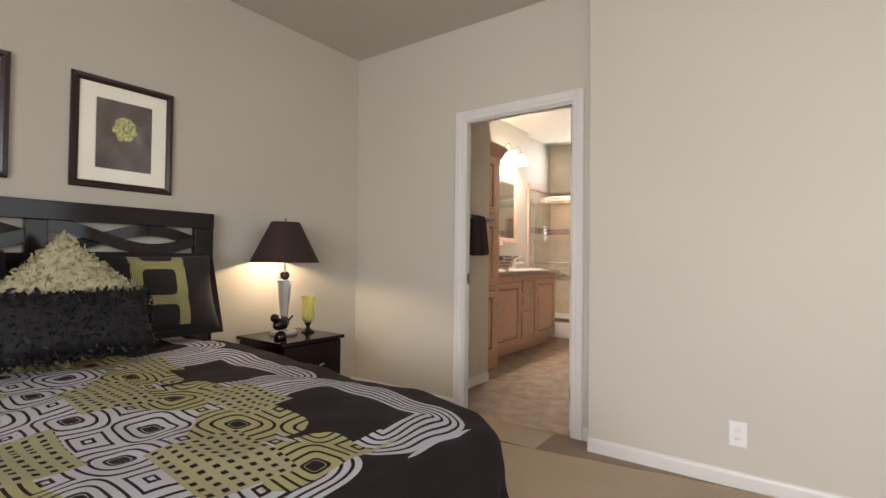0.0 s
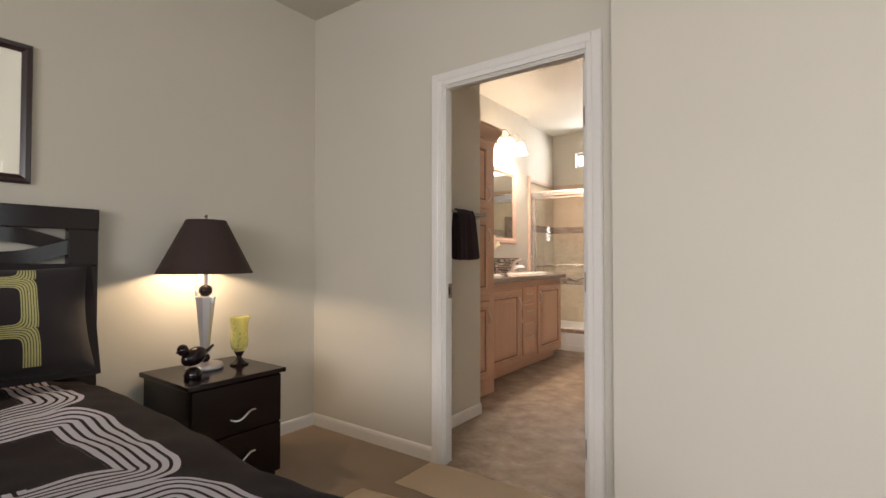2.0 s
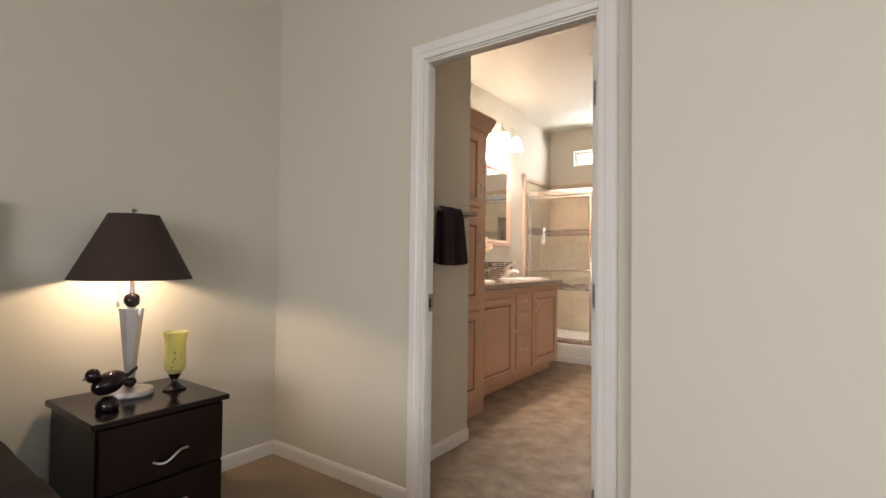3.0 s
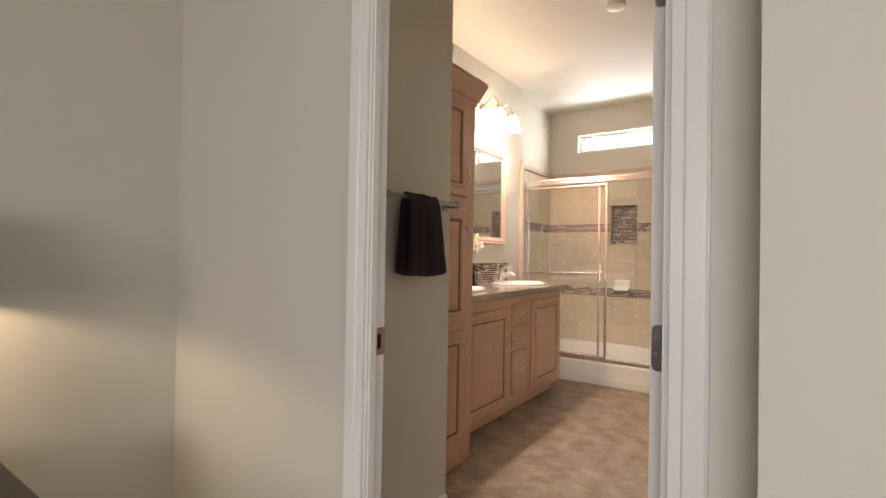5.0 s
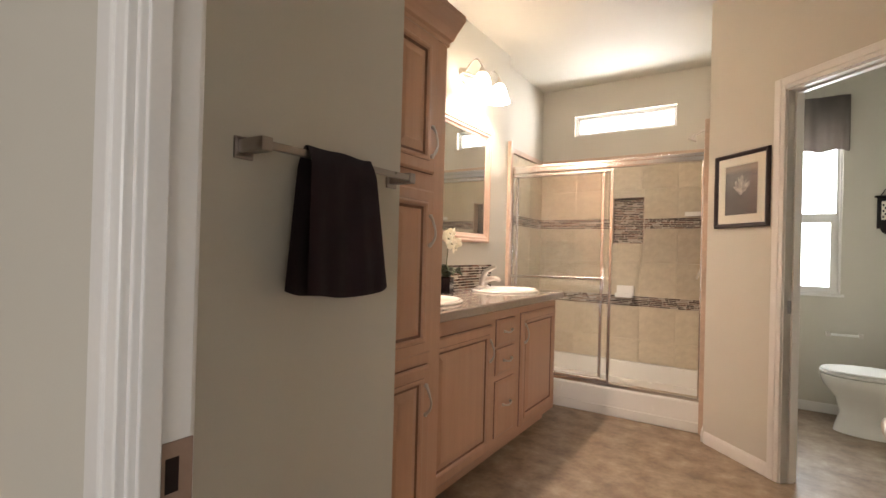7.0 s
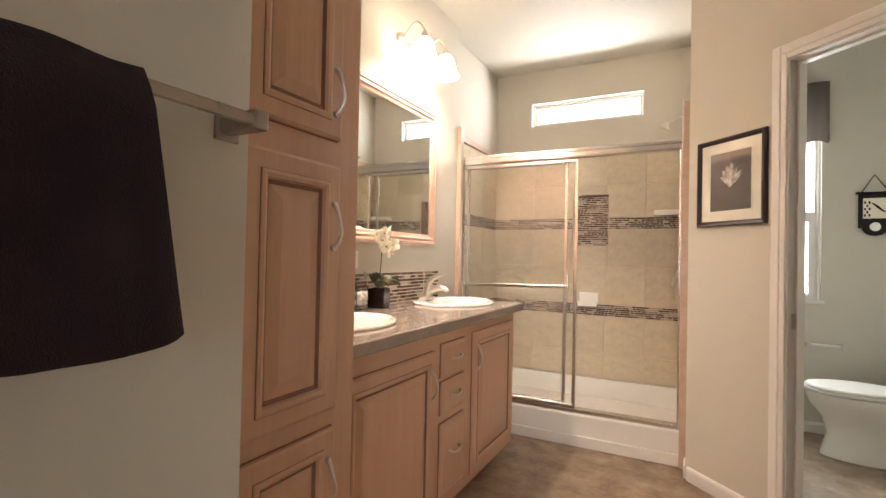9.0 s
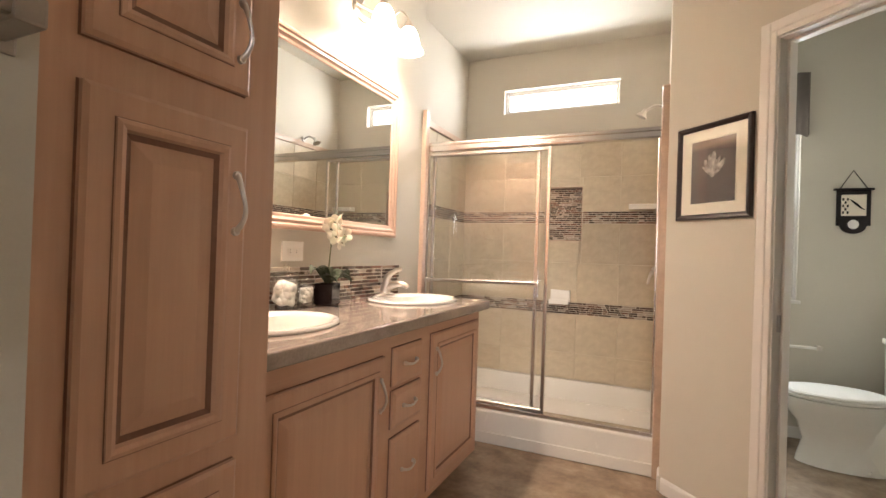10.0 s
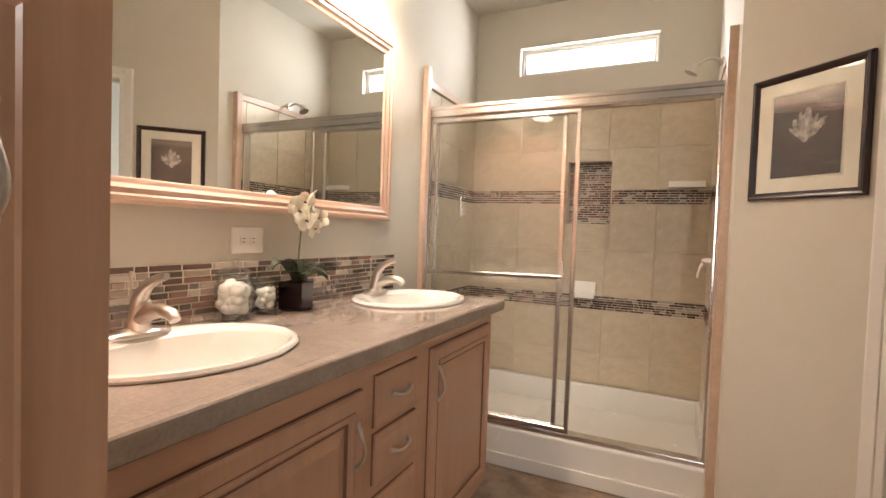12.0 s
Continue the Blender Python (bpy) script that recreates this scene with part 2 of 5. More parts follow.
def make_comforter():
    """Dark cloth: a border of large white ringed squares round a field of small lime and white rings and dots."""
    n = Nodes("ringed_comforter_cloth")
    sep = n.add("ShaderNodeSeparateXYZ")
    uv = n.add("ShaderNodeUVMap")
    warp = n.add("ShaderNodeTexNoise", Scale=3.2, Detail=1.0)
    n.link(uv.outputs["UV"], warp.inputs["Vector"])
    va = n.t.nodes.new("ShaderNodeVectorMath")
    va.operation = "MULTIPLY_ADD"
    n.link(warp.outputs["Color"], va.inputs[0])
    va.inputs[1].default_value = (0.05, 0.05, 0.0)
    n.link(uv.outputs["UV"], va.inputs[2])
    n.link(va.outputs[0], sep.inputs[0])
    x, yc = n.math("SUBTRACT", sep.outputs[0], 0.025), n.math("SUBTRACT", sep.outputs[1], 0.735)
    ya = n.math("ABSOLUTE", yc)

    def off(v, size, centre):
        """Distance to the nearest of a row of centres."""
        return n.math("ABSOLUTE", n.math("SUBTRACT", n.math("WRAP", n.math("SUBTRACT", v, centre - size / 2), size, 0.0), size / 2))

    def depth(ox, oy, hx, hy, r):
        """How far inside a rounded rectangle of half sizes hx, hy a point lies."""
        qx, qy = n.math("SUBTRACT", ox, hx - r), n.math("SUBTRACT", oy, hy - r)
        px, py = n.math("MAXIMUM", qx, 0.0), n.math("MAXIMUM", qy, 0.0)
        outer = n.math("SQRT", n.math("ADD", n.math("MULTIPLY", px, px), n.math("MULTIPLY", py, py)))
        return n.math("SUBTRACT", r, n.math("ADD", outer, n.math("MINIMUM", n.math("MAXIMUM", qx, qy), 0.0)))

    def rings(d, lo, hi, pitch, fill):
        on = n.math("LESS_THAN", n.math("WRAP", d, pitch, 0.0), pitch * fill)
        return n.math("MULTIPLY", on, n.math("MULTIPLY", n.math("GREATER_THAN", d, lo), n.math("LESS_THAN", d, hi)))

    def both(*fs):
        out = fs[0]
        for f in fs[1:]:
            out = n.math("MULTIPLY", out, f)
        return out

    base = n.ramp(n.noise(300, 2), [(0.3, rgb(37, 26, 27)), (0.7, rgb(54, 40, 41))])
    lilac, lime = rgb(244, 239, 246), rgb(218, 210, 152)
    # border: squares of six white lines round a dark core
    side = depth(off(x, 0.72, 1.645), n.math("ABSOLUTE", n.math("SUBTRACT", ya, 0.535)), 0.36, 0.232, 0.13)
    foot = depth(n.math("ABSOLUTE", n.math("SUBTRACT", x, 1.645)), ya, 0.36, 0.303, 0.13)
    line = n.math("MAXIMUM", rings(side, 0.0, 0.155, 0.0258, 0.66), rings(foot, 0.0, 0.155, 0.0258, 0.66))
    open_core = both(n.math("LESS_THAN", off(x, 0.72, 1.645), 0.205), n.math("GREATER_THAN", ya, 0.22), n.math("LESS_THAN", ya, 0.50))
    c = n.mix(both(line, n.math("LESS_THAN", x, 2.02), n.math("SUBTRACT", 1.0, open_core)), base, lilac)
    # field: two interleaved rows of small ringed squares
    gx, gy, cx, cy = 0.36, 0.29, 1.52, 0.20
    ax, ay = n.math("MULTIPLY", off(x, gx, cx), gy / gx), off(yc, gy, cy)
    bx, by = n.math("MULTIPLY", off(x, gx, cx + gx / 2), gy / gx), off(yc, gy, cy - gy / 2)
    norm = lambda u, v: n.math("POWER", n.math("ADD", n.math("POWER", u, 4.0), n.math("POWER", v, 4.0)), 0.25)
    near_a = n.math("LESS_THAN", n.math("ADD", ax, ay), n.math("ADD", bx, by))
    da, db = norm(ax, ay), norm(bx, by)
    on_a, on_b = rings(da, 0.018, 0.3, 0.0275, 0.72), rings(db, 0.018, 0.3, 0.0275, 0.72)
    lime_row = n.math("GREATER_THAN", n.math("ABSOLUTE", n.math("ADD", yc, 0.09)), 0.145)
    col_a = n.mix(on_a, base, n.mix(lime_row, lilac, lime))
    col_b = n.mix(on_b, base, n.mix(n.math("GREATER_THAN", ya, 0.25), lilac, lime))
    field = n.mix(near_a, col_b, col_a)
    dots = both(n.math("LESS_THAN", off(x, 0.034, 0.0), 0.0075), n.math("LESS_THAN", off(yc, 0.034, 0.0), 0.0075))
    dot_cloth = n.mix(dots, n.ramp(n.noise(260, 2), [(0.3, rgb(206, 198, 146)), (0.7, rgb(222, 216, 178))]), rgb(44, 34, 34))
    patch1 = both(n.math("LESS_THAN", off(x, 0.72, 1.70), 0.155), n.math("LESS_THAN", off(yc, 0.58, 0.06), 0.115))
    patch2 = both(n.math("LESS_THAN", off(x, 0.72, 1.34), 0.145), n.math("LESS_THAN", off(yc, 0.58, 0.345), 0.095))
    patch = n.math("MAXIMUM", patch1, patch2)
    field = n.mix(patch, field, dot_cloth)
    bump_out = n.math("MAXIMUM", n.math("GREATER_THAN", depth(off(x, gx, cx), n.math("ABSOLUTE", n.math("SUBTRACT", ya, 0.20)), 0.165, 0.155, 0.07), 0.0), patch2)
    inside = both(n.math("MAXIMUM", n.math("LESS_THAN", ya, 0.24), bump_out), n.math("LESS_THAN", ya, 0.43), n.math("LESS_THAN", x, 1.93))
    c = n.mix(inside, c, field)
    n.set(Base=c, Roughness=0.9, Sheen=0.03)
    n.bump(n.noise(420, 2), 0.4, 0.002)
    return n.m


def make_sham():
    n = Nodes("ringed_sham_cloth")
    sep = n.add("ShaderNodeSeparateXYZ")
    uv = n.add("ShaderNodeUVMap")
    n.link(uv.outputs["UV"], sep.inputs[0])
    x, y = n.math("SUBTRACT", sep.outputs[0], 0.5), n.math("SUBTRACT", sep.outputs[1], 0.53)
    yy = n.math("SUBTRACT", n.math("WRAP", n.math("ADD", y, 0.13), 0.44, 0.0), 0.13)
    d = n.math("POWER", n.math("ADD", n.math("POWER", n.math("ABSOLUTE", n.math("MULTIPLY", n.math("ADD", x, -0.027), 1.18)), 6.0), n.math("POWER", n.math("ABSOLUTE", n.math("MULTIPLY", n.math("SUBTRACT", yy, 0.07), 0.86)), 6.0)), 1 / 6)
    on = n.math("GREATER_THAN", n.math("WRAP", d, 0.0150, 0.0), 0.0042)
    zone = n.math("MULTIPLY", n.math("GREATER_THAN", d, 0.142), n.math("LESS_THAN", d, 0.235))
    zone = n.math("MULTIPLY", zone, n.math("LESS_THAN", n.math("ABSOLUTE", n.math("SUBTRACT", y, -0.02)), 0.44))
    n.set(Base=n.mix(n.math("MULTIPLY", on, zone), rgb(34, 26, 28), rgb(184, 177, 118)), Roughness=0.8, Sheen=0.1)
    n.bump(n.noise(380, 2), 0.4, 0.002)
    return n.m


def make_art(name, lotus):
    """A dark photograph of one flower, with a flower of petals round the middle."""
    n = Nodes(name)
    sep = n.add("ShaderNodeSeparateXYZ")
    uv = n.add("ShaderNodeUVMap")
    n.link(uv.outputs["UV"], sep.inputs[0])
    x, y = n.math("SUBTRACT", sep.outputs[0], 0.5), n.math("SUBTRACT", sep.outputs[1], 0.60)
    if lotus:
        x, y = n.math("MULTIPLY", x, 0.68), n.math("MULTIPLY", n.math("ADD", y, 0.02), 0.68)
    wob = n.math("MULTIPLY", n.math("SUBTRACT", n.noise(9, 4, vec=uv.outputs["UV"]), 0.5), 0.11)
    if lotus:
        inside = None
        for deg, ln, wd in ((84, 0.15, 0.050), (104, 0.14, 0.044), (128, 0.13, 0.040), (36, 0.15, 0.034), (150, 0.12, 0.034), (58, 0.13, 0.036)):
            c, s = math.cos(radians(deg)), math.sin(radians(deg))
            u = n.math("ADD", n.math("MULTIPLY", x, c), n.math("MULTIPLY", n.math("ADD", y, 0.10), s))
            v = n.math("SUBTRACT", n.math("MULTIPLY", n.math("ADD", y, 0.10), c), n.math("MULTIPLY", x, s))
            e = n.math("ADD", n.math("POWER", n.math("ABSOLUTE", n.math("DIVIDE", n.math("SUBTRACT", u, ln * 0.75), ln)), 1.6),
                       n.math("POWER", n.math("ABSOLUTE", n.math("DIVIDE", n.math("ADD", v, wob), wd)), 1.6))
            hit = n.math("LESS_THAN", e, 0.9)
            inside = hit if inside is None else n.math("MAXIMUM", inside, hit)
    else:
        r = n.math("SQRT", n.math("ADD", n.math("MULTIPLY", x, x), n.math("MULTIPLY", n.math("MULTIPLY", y, y), 1.4)))
        inside = n.math("LESS_THAN", r, n.math("MULTIPLY_ADD", n.noise(13, 4, vec=uv.outputs["UV"]), 0.16, 0.13))
    back = n.ramp(n.noise(3.0, 5, vec=uv.outputs["UV"]), [(0.3, rgb(56, 46, 44)), (0.55, rgb(92, 80, 74)), (0.8, rgb(130, 118, 108))])
    if lotus:
        water = n.ramp(n.noise(2.4, 5, 0.6, vec=uv.outputs["UV"], stretch=(1.0, 5.0, 1.0)), [(0.3, rgb(52, 43, 41)), (0.55, rgb(78, 66, 61)), (0.8, rgb(120, 106, 97))])
        back = n.mix(n.math("SMOOTH_MIN", n.math("MULTIPLY", n.math("MAXIMUM", n.math("SUBTRACT", sep.outputs[1], 0.84), 0.0), 9.0), 0.75, 0.1), water, rgb(146, 128, 112))
    if lotus:
        flower = n.ramp(n.noise(11, 4, vec=uv.outputs["UV"]), [(0.32, rgb(108, 97, 90)), (0.5, rgb(166, 156, 147)), (0.70, rgb(212, 204, 194))])
    else:
        flower = n.ramp(n.noise(22, 5, vec=uv.outputs["UV"]), [(0.32, rgb(96, 92, 52)), (0.5, rgb(160, 156, 96)), (0.7, rgb(210, 206, 150))])
    n.set(Base=n.mix(inside, back, flower), Roughness=0.5)
    return n.m


def make_frit():
    n = Nodes("lime_crackle_glass")
    v = n.add("ShaderNodeTexVoronoi", Scale=46.0)
    n.link(n.c, v.inputs["Vector"])
    spot = n.math("LESS_THAN", v.outputs["Distance"], 0.17)
    n.set(Base=n.mix(spot, rgb(234, 229, 160), rgb(104, 96, 44)), Roughness=0.12, Trans=0.7, IOR=1.4)
    return n.m


CARPET, VINYL, COUNTER, TILE, MOSAIC = make_carpet(), make_vinyl(), make_counter(), make_tile(), make_mosaic()
SHOWERGLASS = make_glass("filmed_shower_glass", (0.985, 0.99, 0.985, 1), 0.0, 1.42)
PANE, MIRROR = make_glass("clear_glass", (0.995, 1.0, 0.995, 1)), make_mirror()
JARGLASS = make_thin_glass("jar_glass")
GLOWSHADE = make_glow("lit_frosted_glass", (1.0, 0.84, 0.66, 1), 24.0)
BULB = make_glow("lit_bulb", (1.0, 0.78, 0.5, 1), 20.0)
COMFORTER, SHAM = make_comforter(), make_sham()
LOTUS, BLOOM, FRIT = make_art("lotus_photograph", True), make_art("bloom_photograph", False), make_frit()
SHAG_LIGHT = surface("cream_shag", rgb(176, 169, 138), 0.9, vary=0.28, coarse=20, bump=0)
SHAG_DARK = surface("black_shag", rgb(21, 17, 22), 0.65, vary=0.5, coarse=20, bump=0)
MATCLOTH = surface("cream_floor_runner", rgb(228, 209, 185), 0.9, vary=0.05, coarse=3, fine=300, bump=0.6, depth=0.003)

# ---- mesh helpers ----
HOME = {}


def thing(name, m, label, category, group="", kind=""):
    """A top-level thing: an Empty at its base, whose parts are meshes."""
    ob = new(name)
    ob.matrix_world = m if isinstance(m, Matrix) else Matrix.Translation(m)
    HOME[ob] = ob.matrix_world.copy()
    ob.empty_display_size = 0.05
    return tagged(ob, label, category, group, kind)


def top_of(ob):
    while ob.parent:
        ob = ob.parent
    return ob


def mesh_of(name, bm, material, smooth=False):
    me = bpy.data.meshes.new(name)
    bmesh.ops.recalc_face_normals(bm, faces=bm.faces)
    bm.to_mesh(me)
    bm.free()
    me.materials.append(material)
    if smooth:
        me.polygons.foreach_set("use_smooth", [True] * len(me.polygons))
        me.set_sharp_from_angle(angle=radians(40))
    return me


def part(name, bm, material, parent, label="", smooth=False, local=False):
    """One mesh under a thing or a part. bm is in the world's metres, or in the thing's own where local."""
    if not local:
        bm.transform(HOME[top_of(parent)].inverted())
    ob = new(name, mesh_of(name, bm, material, smooth))
    ob.parent = parent
    return tagged(ob, label)


def solid(name, bm, material, label, category, kind="", smooth=False, group=""):
    """A thing that is one mesh."""
    return tagged(new(name, mesh_of(name, bm, material, smooth)), label, category, group, kind)


def box(x0, x1, y0, y1, z0, z1, bevel=0.0, seg=2, bm=None):
    own = bmesh.new()
    bmesh.ops.create_cube(own, size=1.0)
    own.transform(Matrix.LocRotScale(((x0 + x1) / 2, (y0 + y1) / 2, (z0 + z1) / 2), None, (abs(x1 - x0), abs(y1 - y0), abs(z1 - z0))))
    if bevel:
        bmesh.ops.bevel(own, geom=own.edges[:], offset=bevel, segments=seg, affect="EDGES", profile=0.6)
    return join(bm, own)


def join(bm, own):
    if bm is None:
        return own
    me = bpy.data.meshes.new("joining")
    own.to_mesh(me)
    own.free()
    bm.from_mesh(me)
    bpy.data.meshes.remove(me)
    return bm


def lathe(profile, n=28, bm=None, at=(0, 0, 0), sx=1.0, sy=1.0):
    """Radius and height pairs, turned round z."""
    own = bmesh.new()
    rows = [[own.verts.new((r * sx * math.cos(2 * math.pi * k / n), r * sy * math.sin(2 * math.pi * k / n), z)) for k in range(n)] for r, z in profile]
    for a, b in zip(rows, rows[1:]):
        for k in range(n):
            own.faces.new((a[k], a[(k + 1) % n], b[(k + 1) % n], b[k]))
    bmesh.ops.remove_doubles(own, verts=own.verts, dist=1e-5)
    own.transform(Matrix.Translation(at))
    return join(bm, own)


def tube(points, radius, n=10, bm=None, flat=1.0):
    """A round bar along points; radius is one number or one for each point."""
    own = bmesh.new()
    pts = [Vector(p) for p in points]
    rr = radius if isinstance(radius, (list, tuple)) else [radius] * len(pts)
    rows, side = [], None
    for k, p in enumerate(pts):
        way = (pts[min(k + 1, len(pts) - 1)] - pts[max(k - 1, 0)]).normalized()
        if side is None:
            side = way.orthogonal().normalized()
        side = (side - way * side.dot(way)).normalized()
        up = way.cross(side)
        rows.append([own.verts.new(p + rr[k] * (side * math.cos(2 * math.pi * j / n) + up * flat * math.sin(2 * math.pi * j / n))) for j in range(n)])
    for a, b in zip(rows, rows[1:]):
        for j in range(n):
            own.faces.new((a[j], a[(j + 1) % n], b[(j + 1) % n], b[j]))
    own.faces.new(rows[0][::-1])
    own.faces.new(rows[-1])
    return join(bm, own)


def arc_points(fn, n=14):
    return [fn(k / (n - 1)) for k in range(n)]


FACE_X = Matrix(((0, 0, 1, 0), (1, 0, 0, 0), (0, 1, 0, 0), (0, 0, 0, 1)))  # a panel's front looks to +x


def stepped(w, h, rings, m, back=True, bm=None):
    """A panel of rectangular rings (inset, height), from its outer back edge to its middle."""
    own = bmesh.new()
    rows = []
    for inset, z in rings:
        x, y = w / 2 - inset, h / 2 - inset
        rows.append([own.verts.new(p) for p in ((-x, -y, z), (x, -y, z), (x, y, z), (-x, y, z))])
    for a, b in zip(rows, rows[1:]):
        for k in range(4):
            own.faces.new((a[k], a[(k + 1) % 4], b[(k + 1) % 4], b[k]))
    own.faces.new(rows[-1])
    if back:
        own.faces.new(rows[0][::-1])
    own.transform(m)
    return join(bm, own)


def ring_frame(w, h, profile, m):
    """A mitred picture-frame moulding: (inset, height) pairs round the profile."""
    own = bmesh.new()
    rows = []
    for inset, z in profile:
        x, y = w / 2 - inset, h / 2 - inset
        rows.append([own.verts.new(p) for p in ((-x, -y, z), (x, -y, z), (x, y, z), (-x, y, z))])
    for a, b in zip(rows, rows[1:] + rows[:1]):
        for k in range(4):
            own.faces.new((a[k], a[(k + 1) % 4], b[(k + 1) % 4], b[k]))
    own.transform(m)
    return own


def sheet_with_uv(w, h, m, z=0.0):
    own = bmesh.new()
    lay = own.loops.layers.uv.new("UVMap")
    f = own.faces.new([own.verts.new(p) for p in ((-w / 2, -h / 2, z), (w / 2, -h / 2, z), (w / 2, h / 2, z), (-w / 2, h / 2, z))])
    for l, uv in zip(f.loops, ((0, 0), (1, 0), (1, 1), (0, 1))):
        l[lay].uv = uv
    own.transform(m)
    return own

SHAMPLAIN = surface("dark_sham_cloth", rgb(32, 24, 26), 0.85, vary=0.15, coarse=8, fine=380, bump=0.4)

# ---- structure ----
def wall_block(name, label, boxes, material=WALL):
    bm = None
    for b in boxes:
        bm = box(*b, bm=bm)
    return solid(name, bm, material, label, "wall", "structure")


def diag(s, out=0.0, z=0.0):
    """A point of the slanting wall: s along it from the shower, out towards the vanity."""
    k = 0.70711
    return Vector((-1.46 + (s - out) * k, 6.505 - (s + out) * k, z))


def diag_box(s0, s1, o0, o1, z0, z1, bevel=0.0, bm=None):
    own = box(s0, s1, o0, o1, z0, z1, bevel)
    k = 0.70711
    own.transform(Matrix(((k, -k, 0, -1.46), (-k, -k, 0, 6.505), (0, 0, 1, 0), (0, 0, 0, 1))))
    return join(bm, own)


solid("floor_bedroom", box(-2.98, 2.25, -2.45, 3.215, -0.12, 0.0), CARPET, "beige cut-pile carpet on the bedroom floor", "floor", "structure")
solid("floor_bathroom", box(-3.18, 0.12, 3.215, 7.91, -0.12, -0.003), VINYL, "brown mottled sheet vinyl on the bathroom floor", "floor", "structure")
solid("ceiling_bedroom", box(-2.98, 2.25, -2.45, 3.215, 2.70, 2.82), CEIL, "flat greige painted bedroom ceiling", "ceiling", "structure")
solid("ceiling_bathroom", box(-3.18, 0.12, 3.215, 7.91, 2.865, 3.02), CEIL, "textured cream painted bathroom ceiling", "ceiling", "structure")
wall_block("wall_west", "greige painted wall behind the bed", [(-2.98, -2.86, -2.45, 3.215, 0, 2.70)])
wall_block("wall_north", "greige painted wall with the bathroom doorway",
           [(-3.18, -1.80, 3.215, 3.28, 0, 2.865), (-1.80, -1.000, 3.215, 3.28, 2.03, 2.865), (-1.000, -0.86, 3.215, 3.28, 0, 2.865),
            (-0.86, 2.25, 3.08, 3.28, 0, 2.865)])
wall_block("wall_east", "greige painted bedroom wall with a wide window",
           [(2.05, 2.25, -2.45, 0.35, 0, 2.70), (2.05, 2.25, 2.65, 3.08, 0, 2.70), (2.05, 2.25, 0.35, 2.65, 0, 0.72), (2.05, 2.25, 0.35, 2.65, 2.28, 2.70)])
wall_block("wall_south", "greige painted bedroom wall with an unseen window opening",
           [(-2.86, -1.07, -2.45, -2.25, 0, 2.70), (1.87, 2.05, -2.45, -2.25, 0, 2.70), (-1.07, 1.87, -2.45, -2.25, 0, 0.78), (-1.07, 1.87, -2.45, -2.25, 2.22, 2.70)])
wall_block("wall_stub", "greige painted short wall with the towel bar",
           [(-2.18, -2.08, 3.28, 4.055, 0, 2.865), (-2.96, -2.18, 3.955, 4.055, 0, 2.865)])
wall_block("wall_vanity", "pale greige painted wall behind the vanity", [(-3.18, -2.96, 3.955, 6.622, 0, 2.865), (-3.18, -3.06, 6.622, 7.65, 0, 2.865)])
wall_block("wall_shower_back", "pale greige painted outer wall with a narrow high window",
           [(-3.18, -2.725, 7.65, 7.77, 0, 2.865), (-1.80, -1.36, 7.65, 7.77, 0, 2.865), (-2.725, -2.346, 7.65, 7.77, 0, 2.375), (-2.055, -1.80, 7.65, 7.77, 0, 2.375), (-2.346, -2.055, 7.65, 7.77, 0, 1.315),
            (-2.346, -2.055, 7.65, 7.77, 1.745, 2.375), (-2.346, -2.055, 7.735, 7.77, 1.315, 1.745), (-2.725, -1.80, 7.65, 7.77, 2.575, 2.865)])
wall_block("wall_shower_side", "pale greige painted wall between shower and toilet", [(-1.46, -1.36, 6.505, 7.65, 0, 2.865)])
wall_block("wall_toilet_back", "pale green-grey painted wall with a sash window",
           [(-1.36, -1.26, 7.79, 7.91, 0, 2.865), (-0.625, 0.12, 7.79, 7.91, 0, 2.865), (-1.26, -0.625, 7.79, 7.91, 0, 0.94), (-1.26, -0.625, 7.79, 7.91, 2.26, 2.865)])
wall_block("wall_toilet_east", "pale green-grey painted toilet wall", [(0.0, 0.12, 5.465, 7.79, 0, 2.865)])
wall_block("wall_bath_east", "greige painted bathroom wall behind the open door", [(-0.42, -0.32, 3.28, 5.465, 0, 2.865), (-0.32, 0.0, 5.365, 5.465, 0, 2.865)])
bm = diag_box(0.0, 0.565, -0.10, 0, 0, 2.865)
diag_box(0.565, 1.245, -0.10, 0, 2.11, 2.90, bm=bm)
diag_box(1.245, 1.471, -0.10, 0, 0, 2.90, bm=bm)
solid("wall_slant", bm, WALL, "slanting greige painted wall with the toilet doorway", "wall", "structure")


